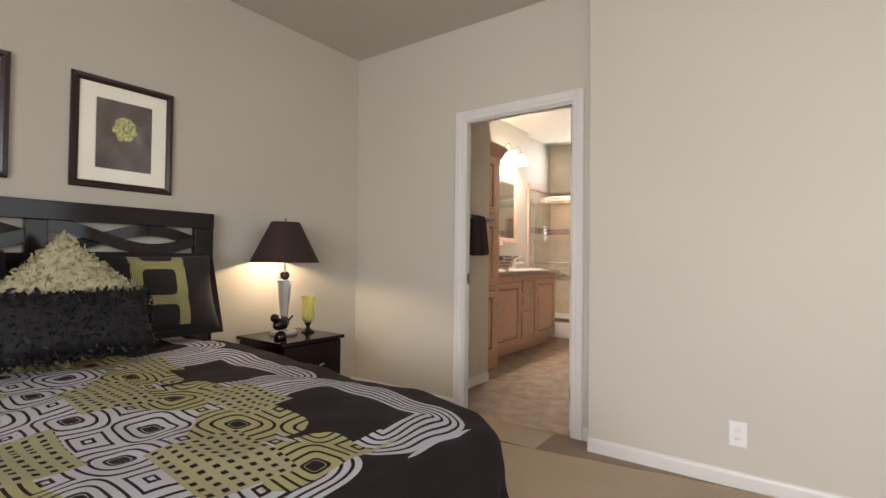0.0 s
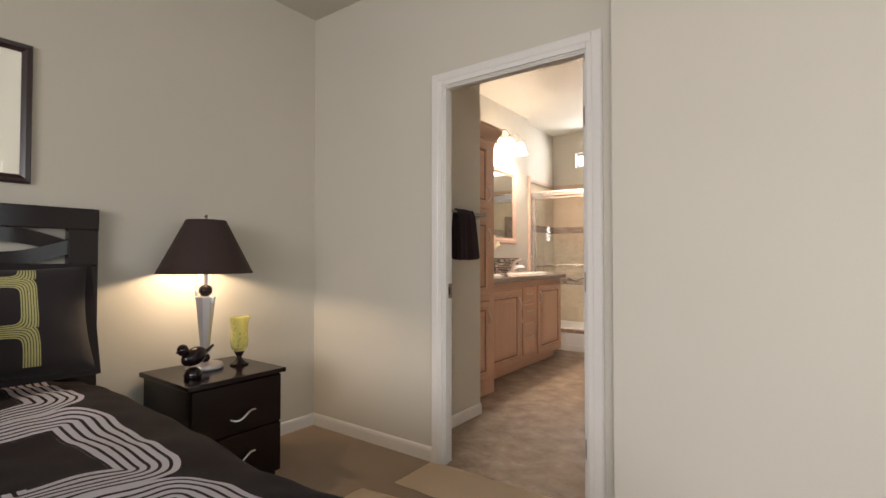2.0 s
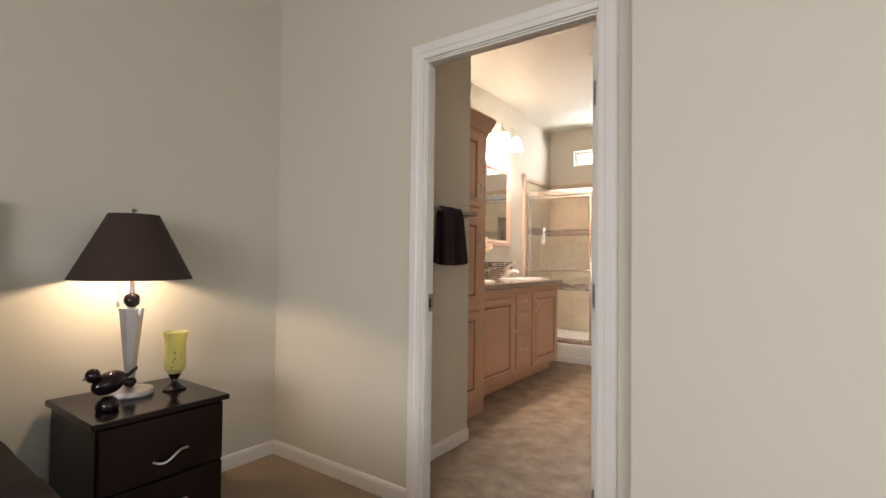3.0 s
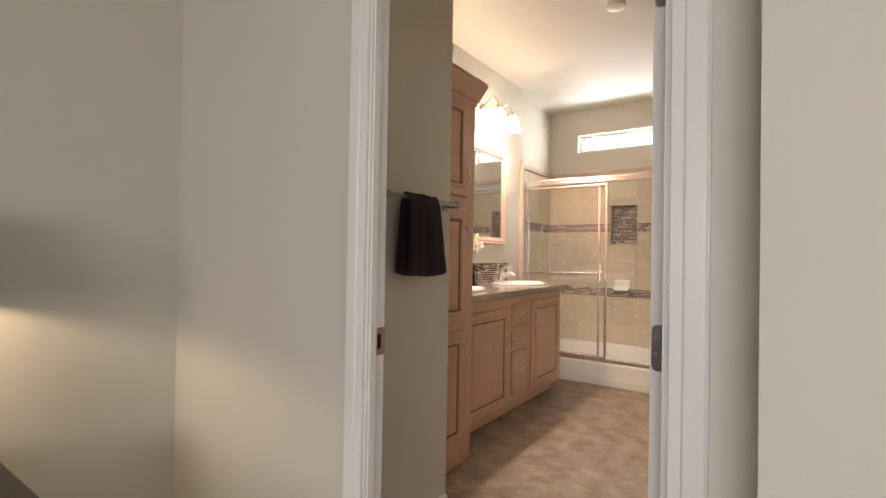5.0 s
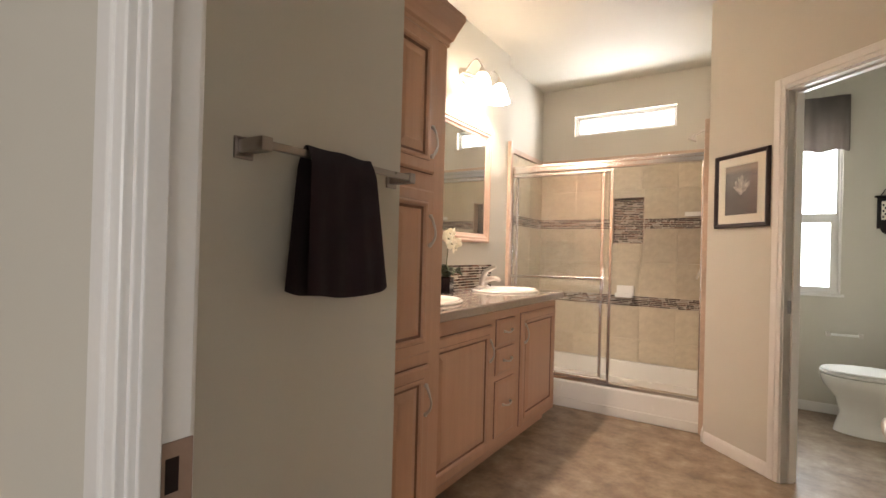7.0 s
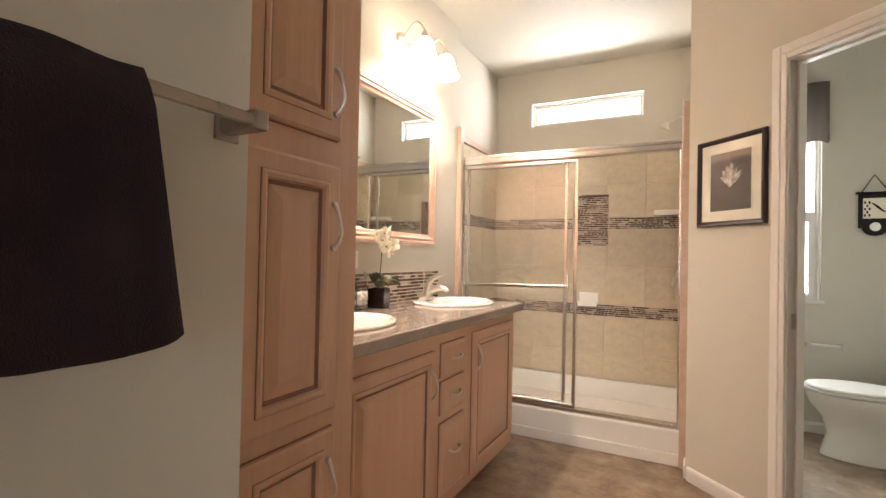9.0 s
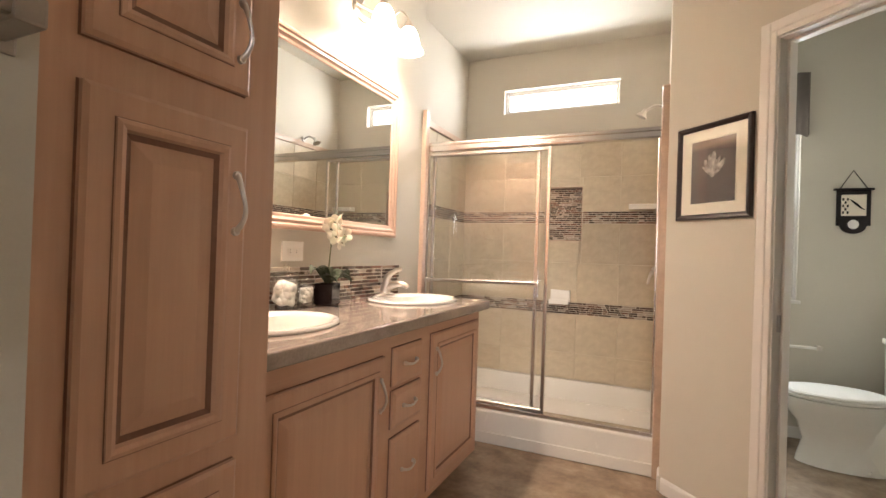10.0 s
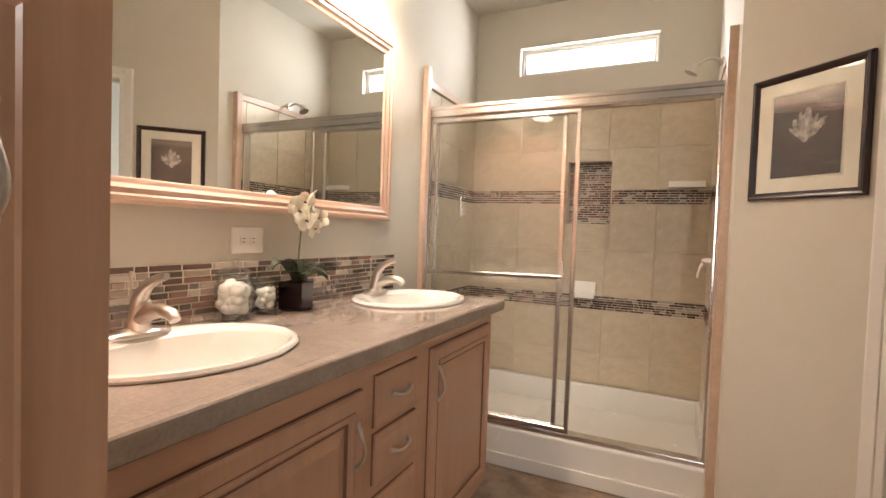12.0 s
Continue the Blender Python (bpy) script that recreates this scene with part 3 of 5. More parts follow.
def casing_set(name, label, width, height, depth, m, stop=(0.42, 0.035, 0.011)):
    """A door's white lining and its moulded casing: x along the wall, y into it."""
    ob = thing(name, m, label, "door frame", kind="structure")
    w, h, c = width / 2, height, 0.075
    for side in (-1, 1):
        part("jamb", box(side * w, side * (w + 0.018), -0.004, depth + 0.004, 0, h + 0.018, 0.002), TRIM, ob, local=True)
        part("stop", box(side * (w - stop[2]), side * w, depth * stop[0], depth * stop[0] + stop[1], 0, h, 0.002), TRIM, ob, local=True)
    part("head_jamb", box(-w, w, -0.004, depth + 0.004, h, h + 0.018, 0.002), TRIM, ob, local=True)
    part("head_stop", box(-w + stop[2], w - stop[2], depth * stop[0], depth * stop[0] + stop[1], h - stop[2], h, 0.002), TRIM, ob, local=True)
    for y0, y1 in ((-0.016, -0.0005), (depth + 0.0005, depth + 0.012)):
        out = -1 if y0 < 0 else 1
        base = y1 if out < 0 else y0
        for side in (-1, 1):
            bm = box(side * (w + 0.006), side * (w + c), y0, y1, 0, h + c, 0.005, 3)
            box(side * (w + 0.030), side * (w + c - 0.003), base, base + out * 0.020, 0, h + c - 0.003, 0.008, 4, bm=bm)
            part("side_casing", bm, TRIM, ob, local=True)
        bm = box(-w - 0.006, w + 0.006, y0, y1, h + 0.006, h + c, 0.005, 3)
        box(-w - 0.030, w + 0.030, base, base + out * 0.020, h + 0.030, h + c - 0.003, 0.008, 4, bm=bm)
        part("head_casing", bm, TRIM, ob, local=True)
    return ob


frame_bath = casing_set("door_frame_bathroom", "white painted casing round the bathroom doorway", 0.7755, 2.018, 0.065, pose(-1.39975, 3.215, 0), (0.06, 0.026, 0.007))
strike = part("strike_plate", box(-1.7876, -1.7845, 3.247, 3.2845, 0.880, 0.960, 0.0008), BRASS, frame_bath, "worn brass-steel strike plate")
part("latch_hole", box(-1.786, -1.7840, 3.251, 3.267, 0.899, 0.941), ESPRESSO, strike, "dark latch hole")
k = 0.70711
DIAG = Matrix(((k, k, 0, -1.46), (-k, k, 0, 6.505), (0, 0, 1, 0), (0, 0, 0, 1)))
frame_toilet = casing_set("door_frame_toilet", "white painted casing round the toilet doorway", 0.68, 2.11, 0.10, DIAG @ pose(0.905, 0, 0))
part("strike_plate", box(-0.3395, -0.337, 0.02, 0.048, 0.91, 0.98, 0.001), STEEL, frame_toilet, "steel strike plate", local=True)


def baseboard(run, name="baseboard"):
    """A white baseboard with an eased top; run is (x0, y0, x1, y1), the room to its left."""
    x0, y0, x1, y1 = run
    d = Vector((x1 - x0, y1 - y0, 0))
    own = bmesh.new()
    prof = [(0, 0), (0.012, 0), (0.012, 0.058), (0.009, 0.070), (0.004, 0.076), (0, 0.076)]
    a = [own.verts.new((0, o, z)) for o, z in prof]
    b = [own.verts.new((d.length, o, z)) for o, z in prof]
    for i in range(len(prof)):
        j = (i + 1) % len(prof)
        own.faces.new((a[i], a[j], b[j], b[i]))
    own.faces.new(a)
    own.faces.new(b[::-1])
    own.transform(Matrix.Translation((x0, y0, 0)) @ Matrix.Rotation(math.atan2(d.y, d.x), 4, "Z"))
    return solid(name, own, TRIM, "low white painted baseboard along the wall", "baseboard", "structure")


e0, e1, e2, e3 = diag(0.0), diag(0.49), diag(1.31), diag(1.471)
for run in ((-2.86, 3.215, -2.86, -2.25), (-1.865, 3.215, -2.848, 3.215), (-0.86, 3.215, -0.935, 3.215), (2.05, 3.08, -0.86, 3.08),
            (2.05, -2.25, 2.05, 3.068), (-2.848, -2.25, 2.038, -2.25),
            (-2.08, 4.055, -2.08, 3.297), (e1.x, e1.y, e0.x + 0.012, e0.y - 0.012), (-1.46, 6.505, -1.46, 6.655), (e3.x, e3.y, e2.x, e2.y),
            (-0.42, 3.297, -0.42, 5.46), (0.0, 7.79, -1.36, 7.79), (0.0, 5.466, 0.0, 7.778)):
    baseboard(run)

# ---- windows ----
def window(name, label, x0, x1, z0, z1, y, rail=None):
    """A white vinyl window set back in its opening."""
    ob = thing(name, (x0, y, z0), label, "window", kind="structure")
    part("window_frame", ring_frame(x1 - x0, z1 - z0, [(0, 0), (0, 0.05), (0.012, 0.05), (0.018, 0.04), (0.034, 0.04), (0.034, 0.0)],
                                    Matrix.Translation(((x0 + x1) / 2, y + 0.05, (z0 + z1) / 2)) @ pose(0, 0, 0, 90)), TRIM, ob)
    if rail:
        part("meeting_rail", box(x0 + 0.03, x1 - 0.03, y + 0.004, y + 0.045, rail - 0.02, rail + 0.02, 0.004), TRIM, ob)
        part("lower_sash", ring_frame(x1 - x0 - 0.06, rail - z0 - 0.03, [(0, 0), (0, 0.03), (0.038, 0.03), (0.038, 0)],
                                      Matrix.Translation(((x0 + x1) / 2, y + 0.03, (z0 + rail) / 2)) @ pose(0, 0, 0, 90)), TRIM, ob)
    glass = part("pane", box(x0 + 0.03, x1 - 0.03, y + 0.022, y + 0.027, z0 + 0.03, z1 - 0.03), PANE, ob)
    glass.visible_shadow = False
    return ob


window("window_shower", "narrow white-framed window high above the shower", -2.725, -1.80, 2.375, 2.575, 7.70)
window("window_toilet", "white double-hung window beside the toilet", -1.26, -0.625, 0.94, 2.26, 7.82, 1.56)
part("window_stool", box(-1.28, -0.605, 7.775, 7.82, 0.918, 0.94, 0.004), TRIM, thing("window_sill", (-0.94, 7.79, 0.918), "white painted sill under the toilet window", "window sill", kind="structure"))

# ---- shower ----
def shower():
    ob = thing("shower_pan", (-2.26, 7.15, 0), "white acrylic shower pan with a raised kerb", "shower pan")
    part("basin", box(-3.055, -1.462, 6.72, 7.64, 0.0, 0.07), PAN, ob)
    part("kerb", box(-3.055, -1.462, 6.660, 6.74, 0.0, 0.205, 0.012), PAN, ob)
    part("kerb_foot", box(-3.055, -1.462, 6.648, 6.66, 0.0, 0.07, 0.004), PAN, ob)
    for rim in ((-3.055, -3.02, 6.72, 7.60), (-1.495, -1.462, 6.72, 7.60), (-3.055, -1.462, 7.60, 7.64)):
        part("rim", box(*rim, 0.05, 0.225, 0.012), PAN, ob)
    part("drain", lathe([(0.0, 0.078), (0.045, 0.078), (0.05, 0.07), (0.0, 0.07)], 24, at=(-2.20, 6.95, 0)), CHROME, ob, "round chrome drain")

    enc = thing("shower_door", (-2.26, 6.70, 0.205), "sliding glass shower door in a bright aluminium frame", "shower door")
    part("head_rail", join(box(-2.985, -1.468, 6.675, 6.735, 1.868, 1.925, 0.010), box(-2.985, -1.468, 6.668, 6.742, 1.905, 1.93, 0.006)), BRIGHT, enc)
    part("track", box(-2.985, -1.468, 6.672, 6.735, 0.206, 0.232, 0.004), BRIGHT, enc)
    part("wall_channel", box(-2.985, -2.95, 6.675, 6.735, 0.232, 1.868, 0.004), BRIGHT, enc)
    part("wall_channel", box(-1.512, -1.499, 6.675, 6.735, 0.232, 1.868, 0.004), BRIGHT, enc)
    for x0, x1, y in ((-2.948, -2.104, 6.687), (-2.915, -2.176, 6.717)):
        fr = part("door_panel", ring_frame(x1 - x0, 1.625, [(0, -0.009), (0, 0.006), (0.003, 0.009), (0.018, 0.009), (0.023, 0.003), (0.023, -0.003), (0.018, -0.009)],
                                           Matrix.Translation(((x0 + x1) / 2, y, 1.047)) @ pose(0, 0, 0, 90)), BRIGHT, enc)
        g = part("pane", box(x0 + 0.013, x1 - 0.013, y - 0.0025, y + 0.0025, 0.26, 1.835), SHOWERGLASS, fr)
        g.visible_shadow = False
    bar = part("towel_bar", tube([(-2.93, 6.655, 1.005), (-2.16, 6.655, 1.02)], 0.0095, 12, flat=1.4), BRIGHT, enc)
    for x, z in ((-2.92, 1.005), (-2.165, 1.02)):
        part("bracket", box(x - 0.012, x + 0.012, 6.646, 6.682, z - 0.018, z + 0.018, 0.004), BRIGHT, bar)
    part("guide", box(-2.19, -2.12, 6.700, 6.742, 0.232, 0.247, 0.004), BRIGHT, enc, "small door guide on the track")
    part("pull", box(-2.172, -2.158, 6.66, 6.68, 0.93, 1.10, 0.003), BRIGHT, enc)

    head = thing("wall_shower", (-1.472, 7.10, 2.10), "brushed nickel shower head on a bent arm", "shower head")
    part("flange", tube([(-1.472, 7.14, 2.165), (-1.484, 7.14, 2.165)], 0.026, 18), CHROME, head)
    part("arm", tube(arc_points(lambda u: (-1.478 - 0.125 * u, 7.14, 2.165 + 0.03 * math.sin(u * 3.0) - 0.02 * u), 12), 0.0085), CHROME, head, smooth=True)
    h = lathe([(0, 0.055), (0.012, 0.055), (0.016, 0.03), (0.034, 0.008), (0.036, 0.0), (0, -0.002)], 22)
    h.transform(Matrix.Translation((-1.625, 7.14, 2.118)) @ pose(0, 0, 0, 0, 28, 0))
    part("rose", h, CHROME, head, smooth=True)

    valve = thing("shower_valve", (-1.472, 7.0, 1.09), "brushed nickel lever valve on the tiled wall", "shower valve")
    part("plate", tube([(-1.471, 7.0, 1.12), (-1.480, 7.0, 1.12)], 0.075, 24), CHROME, valve)
    part("hub", tube([(-1.480, 7.0, 1.12), (-1.525, 7.0, 1.12), (-1.535, 7.0, 1.12)], [0.026, 0.022, 0.014], 18), CHROME, valve, smooth=True)
    part("lever", tube([(-1.525, 7.0, 1.12), (-1.54, 6.975, 1.09), (-1.55, 6.955, 1.055), (-1.552, 6.95, 1.04)], [0.011, 0.009, 0.008, 0.006], 10), CHROME, valve, smooth=True)


shower()
for x0, x1, z0, z1, what in ((-2.28, -2.125, 0.815, 0.925, 1), (-1.71, -1.50, 1.555, 1.60, 2)):
    bm = box(x0, x1, 7.555, 7.633, z0, z0 + 0.018, 0.006)
    box(x0, x1, 7.550, 7.565, z0, z0 + 0.04, 0.006, bm=bm)
    box(x0, x1, 7.618, 7.633, z0, z1, 0.006, bm=bm)
    solid("soap_dish", bm, PORCELAIN, "white ceramic soap dish on the shower wall" if what == 1 else "white ceramic corner shelf on the shower wall", "soap dish")

# edging of the tile
trim = thing("tile_edging", (-3.05, 6.66, 0), "tan bullnose edging round the shower tile", "tile edging", kind="structure")
part("upright", box(-2.990, -2.930, 6.622, 6.672, 0.0, 2.145, 0.008), TRIMTILE, trim)
part("upright", box(-1.498, -1.447, 6.622, 6.672, 0.0, 2.145, 0.008), TRIMTILE, trim)
part("cap", box(-3.062, -3.03, 6.672, 7.64, 2.098, 2.145, 0.006), TRIMTILE, trim)
part("cap", box(-1.478, -1.455, 6.672, 7.64, 2.098, 2.145, 0.006), TRIMTILE, trim)
part("cap", box(-3.04, -1.478, 7.622, 7.652, 2.098, 2.145, 0.006), TRIMTILE, trim)

# ---- vanity ----
def bow_handle(parent, at, along, out, length=0.10):
    """A bowed nickel pull: along is the way of its length, out the way it stands off."""
    a, o, p = Vector(along), Vector(out), Vector(at)
    side = a.cross(o)
    pts = arc_points(lambda u: p + a * (u - 0.5) * length + o * (0.004 + 0.024 * math.sin(math.pi * u) ** 0.7) + side * 0.005 * math.sin(2 * math.pi * u), 13)
    rad = [0.0065 - 0.0022 * math.sin(math.pi * u / 12) for u in range(13)]
    bm = tube(pts, rad, 10)
    for u in (-0.5, 0.5):
        tube([p + a * u * length, p + a * u * length + o * 0.008], 0.0085, 12, bm)
    return part("handle", bm, CHROME, parent, "brushed nickel bow handle", smooth=True)


DOOR_RINGS = [(0, -0.019), (0, -0.005), (0.008, 0.0), (0.045, 0.0), (0.047, 0.004), (0.054, 0.006), (0.062, 0.003), (0.067, -0.008), (0.074, -0.0095), (0.104, -0.001), (0.108, 0.0)]
DRAWER_RINGS = [(0, -0.019), (0, -0.008), (0.004, -0.006), (0.018, 0.0), (0.020, 0.0)]


def cab_door(parent, x, y0, y1, z0, z1, handle_y, handle_z, rings=DOOR_RINGS, name="door"):
    m = Matrix.Translation((x, (y0 + y1) / 2, (z0 + z1) / 2)) @ FACE_X
    d = part(name, stepped(y1 - y0, z1 - z0, rings, m), OAK, parent)
    # dark ring puts the shadow gap round the door into colour, along with glaze
    part("shadow_glaze", ring_frame(y1 - y0 + 0.0044, z1 - z0 + 0.0044, [(0, -0.0189), (0.001, -0.0165), (0.0021, -0.0140), (0.0021, -0.0189)], m), GLAZE_SHADE, d, "dark ring for the shadow gap and glaze round the edge")
    if rings is DOOR_RINGS:
        part("glaze_line", ring_frame(y1 - y0 - 0.130, z1 - z0 - 0.130, [(0, -0.0062), (0.001, -0.0048), (0.011, -0.0086), (0.011, -0.0100)], m), GLAZE_SHADE, d, "dark glaze in the panel's groove")
        part("edge_line", ring_frame(y1 - y0 - 0.089, z1 - z0 - 0.089, [(0, -0.001), (0, 0.0012), (0.0028, 0.0024), (0.0028, -0.001)], m), GLAZE_SHADE, d, "dark glaze along the moulding")
        bow_handle(d, (x, handle_y, handle_z), (0, 0, 1), (1, 0, 0), 0.112)
    else:
        bow_handle(d, (x, handle_y, handle_z), (0, 1, 0), (1, 0, 0), 0.095)
    return d


def vanity():
    ob = thing("vanity_cabinet", (-2.72, 5.45, 0), "maple-stained vanity cabinet with raised-panel doors and drawers", "cabinet")
    part("end_panel", box(-2.957, -2.412, 6.305, 6.325, 0.085, 0.885, 0.002), OAK, ob)
    part("end_panel", box(-2.957, -2.412, 4.605, 4.625, 0.085, 0.885, 0.002), OAK, ob)
    part("bottom", box(-2.957, -2.412, 4.625, 6.305, 0.085, 0.105), OAK_Y, ob)
    part("front", box(-2.43, -2.412, 4.625, 6.305, 0.105, 0.885), OAK_Y, ob)
    part("toe_kick", box(-2.957, -2.48, 4.605, 6.30, 0.0, 0.085), OAK_Y, ob)
    part("face_frame", box(-2.412, -2.408, 4.607, 6.323, 0.087, 0.883), OAK_Y, ob)
    cab_door(ob, -2.389, 4.69, 5.30, 0.115, 0.80, 5.262, 0.665)
    cab_door(ob, -2.389, 5.70, 6.28, 0.125, 0.825, 5.735, 0.70)
    for z0, z1 in ((0.672, 0.818), (0.508, 0.652), (0.155, 0.470)):
        cab_door(ob, -2.389, 5.365, 5.605, z0, z1, 5.485, (z0 + z1) / 2 + (0.005 if z1 > 0.5 else 0.02), DRAWER_RINGS, "drawer")


def tall_cabinet():
    ob = thing("linen_cabinet", (-2.66, 4.33, 0), "tall maple-stained linen cabinet with three raised-panel doors and a crown", "cabinet")
    part("body", box(-2.957, -2.283, 4.062, 4.598, 0.0, 2.06, 0.002), OAK, ob)
    part("face_frame", box(-2.283, -2.279, 4.064, 4.596, 0.002, 2.058), OAK, ob)
    cab_door(ob, -2.260, 4.195, 4.505, 1.500, 2.035, 4.475, 1.62)
    cab_door(ob, -2.260, 4.195, 4.505, 0.80, 1.432, 4.475, 1.275)
    cab_door(ob, -2.260, 4.195, 4.505, 0.13, 0.752, 4.475, 0.62)
    own = bmesh.new()
    prof = [(0, 2.04), (0.006, 2.04), (0.008, 2.058), (0.018, 2.066), (0.030, 2.10), (0.050, 2.145), (0.054, 2.155), (0.054, 2.175), (0, 2.175)]
    rows = []
    for i, z in prof:
        rows.append([own.verts.new(p) for p in ((-2.957, 4.598 + i, z), (-2.279 + i, 4.598 + i, z), (-2.279 + i, 4.062, z))])
    for a, b in zip(rows, rows[1:]):
        for j in range(2):
            own.faces.new((a[j], a[j + 1], b[j + 1], b[j]))
    part("crown_moulding", own, OAK_Y, ob)
    part("top", box(-2.957, -2.285, 4.064, 4.596, 2.06, 2.17), OAK_Y, ob)


vanity()
tall_cabinet()


def countertop():
    """One slab with two oval holes, cut by a ring of quads round each."""
    own = bmesh.new()
    x0, x1, y0, y1, z0, z1 = -2.958, -2.363, 4.602, 6.345, 0.887, 0.928
    edges = []
    cells = ((4.602, 5.45, -2.665, 5.0), (5.45, 6.345, -2.665, 6.06))
    n = 40
    for ya, yb, cx, cy in cells:
        hole, rim = [], []
        for k in range(n):
            a = 2 * math.pi * (k + 0.5) / n
            c, s = math.cos(a), math.sin(a)
            hole.append((cx + 0.18 * c, cy + 0.25 * s))
            t = min((x1 - cx) / c if c > 0 else (x0 - cx) / c, (yb - cy) / s if s > 0 else (ya - cy) / s)
            rim.append((cx + t * c, cy + t * s))
        for z in (z1, z0):
            h = [own.verts.new((*p, z)) for p in hole]
            r = [own.verts.new((*p, z)) for p in rim]
            if z == z1:
                edges.append(r)
            for k in range(n):
                j = (k + 1) % n
                own.faces.new((h[k], h[j], r[j], r[k]))
    for (ya, yb, cx, cy), ring in zip(cells, edges):
        for px, py in ((x0, ya), (x1, ya), (x0, yb), (x1, yb)):
            near = sorted(ring, key=lambda v: (v.co.x - px) ** 2 + (v.co.y - py) ** 2)
            a = next(v for v in near if abs(v.co.x - px) < 1e-5)
            b = next(v for v in near if abs(v.co.y - py) < 1e-5)
            own.faces.new((a, b, own.verts.new((px, py, z1))))
    ob = thing("countertop", (-2.66, 5.47, 0.887), "taupe-grey speckled laminate countertop with two sinks", "countertop")
    part("slab", own, COUNTER, ob)
    part("front_edge", box(x1 - 0.030, x1 + 0.010, y0, y1 + 0.006, z0 - 0.007, z1 + 0.0005, 0.010, 3), COUNTER, ob)
    part("end_edge", box(x0, x1 - 0.0305, y1 - 0.03, y1 + 0.006, z0, z1 + 0.0005, 0.010, 3), COUNTER, ob)


countertop()


def sink():
    ob = thing("sink", (-2.69, 6.06, 0.928), "white oval drop-in sink set in the countertop", "sink", "sinks in the countertop")
    # rings of the bowl: centre, half sizes and height; the rim is widest at the back, under the faucet
    prof = [(0.025, 0.172, 0.244, -0.006), (0.0, 0.226, 0.276, 0.001), (0.0, 0.229, 0.279, 0.007), (0.001, 0.224, 0.274, 0.014), (0.004, 0.212, 0.265, 0.016),
            (0.018, 0.188, 0.256, 0.013), (0.025, 0.174, 0.246, 0.000), (0.025, 0.166, 0.236, -0.035), (0.024, 0.148, 0.210, -0.082), (0.020, 0.112, 0.160, -0.120),
            (0.012, 0.055, 0.078, -0.137), (0.0, 0.020, 0.020, -0.1405)]
    own, rows = bmesh.new(), []
    for cx, rx, ry, z in prof:
        rows.append([own.verts.new((cx + rx * math.cos(2 * math.pi * k / 56), ry * math.sin(2 * math.pi * k / 56), z)) for k in range(56)])
    for a, b in zip(rows, rows[1:]):
        for k in range(56):
            own.faces.new((a[k], a[(k + 1) % 56], b[(k + 1) % 56], b[k]))
    part("bowl", own, PORCELAIN, ob, smooth=True, local=True)
    part("drain", lathe([(0, -0.134), (0.022, -0.134), (0.026, -0.139), (0, -0.142)], 20), CHROME, ob, "chrome drain", local=True, smooth=True)
    return ob


def faucet():
    ob = thing("faucet", (-2.868, 6.06, 0.940), "brushed nickel single-lever faucet at the sink", "faucet", "faucets at the sinks")
    part("base_plate", lathe([(0, 0.026), (0.3, 0.024), (0.62, 0.016), (0.9, 0.012), (1.0, 0.007), (1.0, 0.0), (0, 0)], 32, sx=0.034, sy=0.088), CHROME, ob, smooth=True, local=True)
    part("body", tube([(0, 0, 0.006), (0.002, 0, 0.04), (0.012, 0, 0.075), (0.02, 0, 0.092)], [0.031, 0.026, 0.025, 0.017], 16), CHROME, ob, smooth=True, local=True)
    part("spout", tube([(0.0, 0, 0.040), (0.045, 0, 0.062), (0.09, 0, 0.072), (0.128, 0, 0.066), (0.140, 0, 0.052)], [0.024, 0.020, 0.017, 0.015, 0.013], 14), CHROME, ob, smooth=True, local=True)
    part("lever", tube([(0.006, 0, 0.080), (0.012, 0, 0.104), (0.036, 0, 0.128), (0.072, 0, 0.146), (0.105, 0, 0.154)], [0.021, 0.019, 0.014, 0.011, 0.008], 12, flat=1.3), CHROME, ob, smooth=True, local=True)
    part("lift_rod", join(tube([(-0.028, 0, 0.0), (-0.028, 0, 0.145)], 0.0028, 8), tube([(-0.028, 0, 0.143), (-0.028, 0, 0.158)], 0.006, 10)), CHROME, ob, smooth=True, local=True)
    return ob


s = sink()
copy_thing(s, Matrix.Translation((-2.69, 5.0, 0.928)))
f = faucet()
copy_thing(f, Matrix.Translation((-2.868, 5.0, 0.940)))

# mirror
mir = thing("vanity_mirror", (-2.96, 5.43, 1.27), "wide mirror in a pale maple frame above the vanity", "mirror")
MM = Matrix.Translation((-2.958, 5.43, 1.70)) @ FACE_X
part("frame", ring_frame(1.69, 0.862, [(0, 0), (0, 0.018), (0.010, 0.026), (0.020, 0.026), (0.026, 0.020), (0.040, 0.022), (0.052, 0.014), (0.064, 0.012), (0.068, 0.006), (0.068, 0.0)], MM), PALEWOOD, mir, "pale maple moulded frame")
part("glass", stepped(1.558, 0.73, [(0, 0.001), (0, 0.006)], MM), MIRROR, mir)


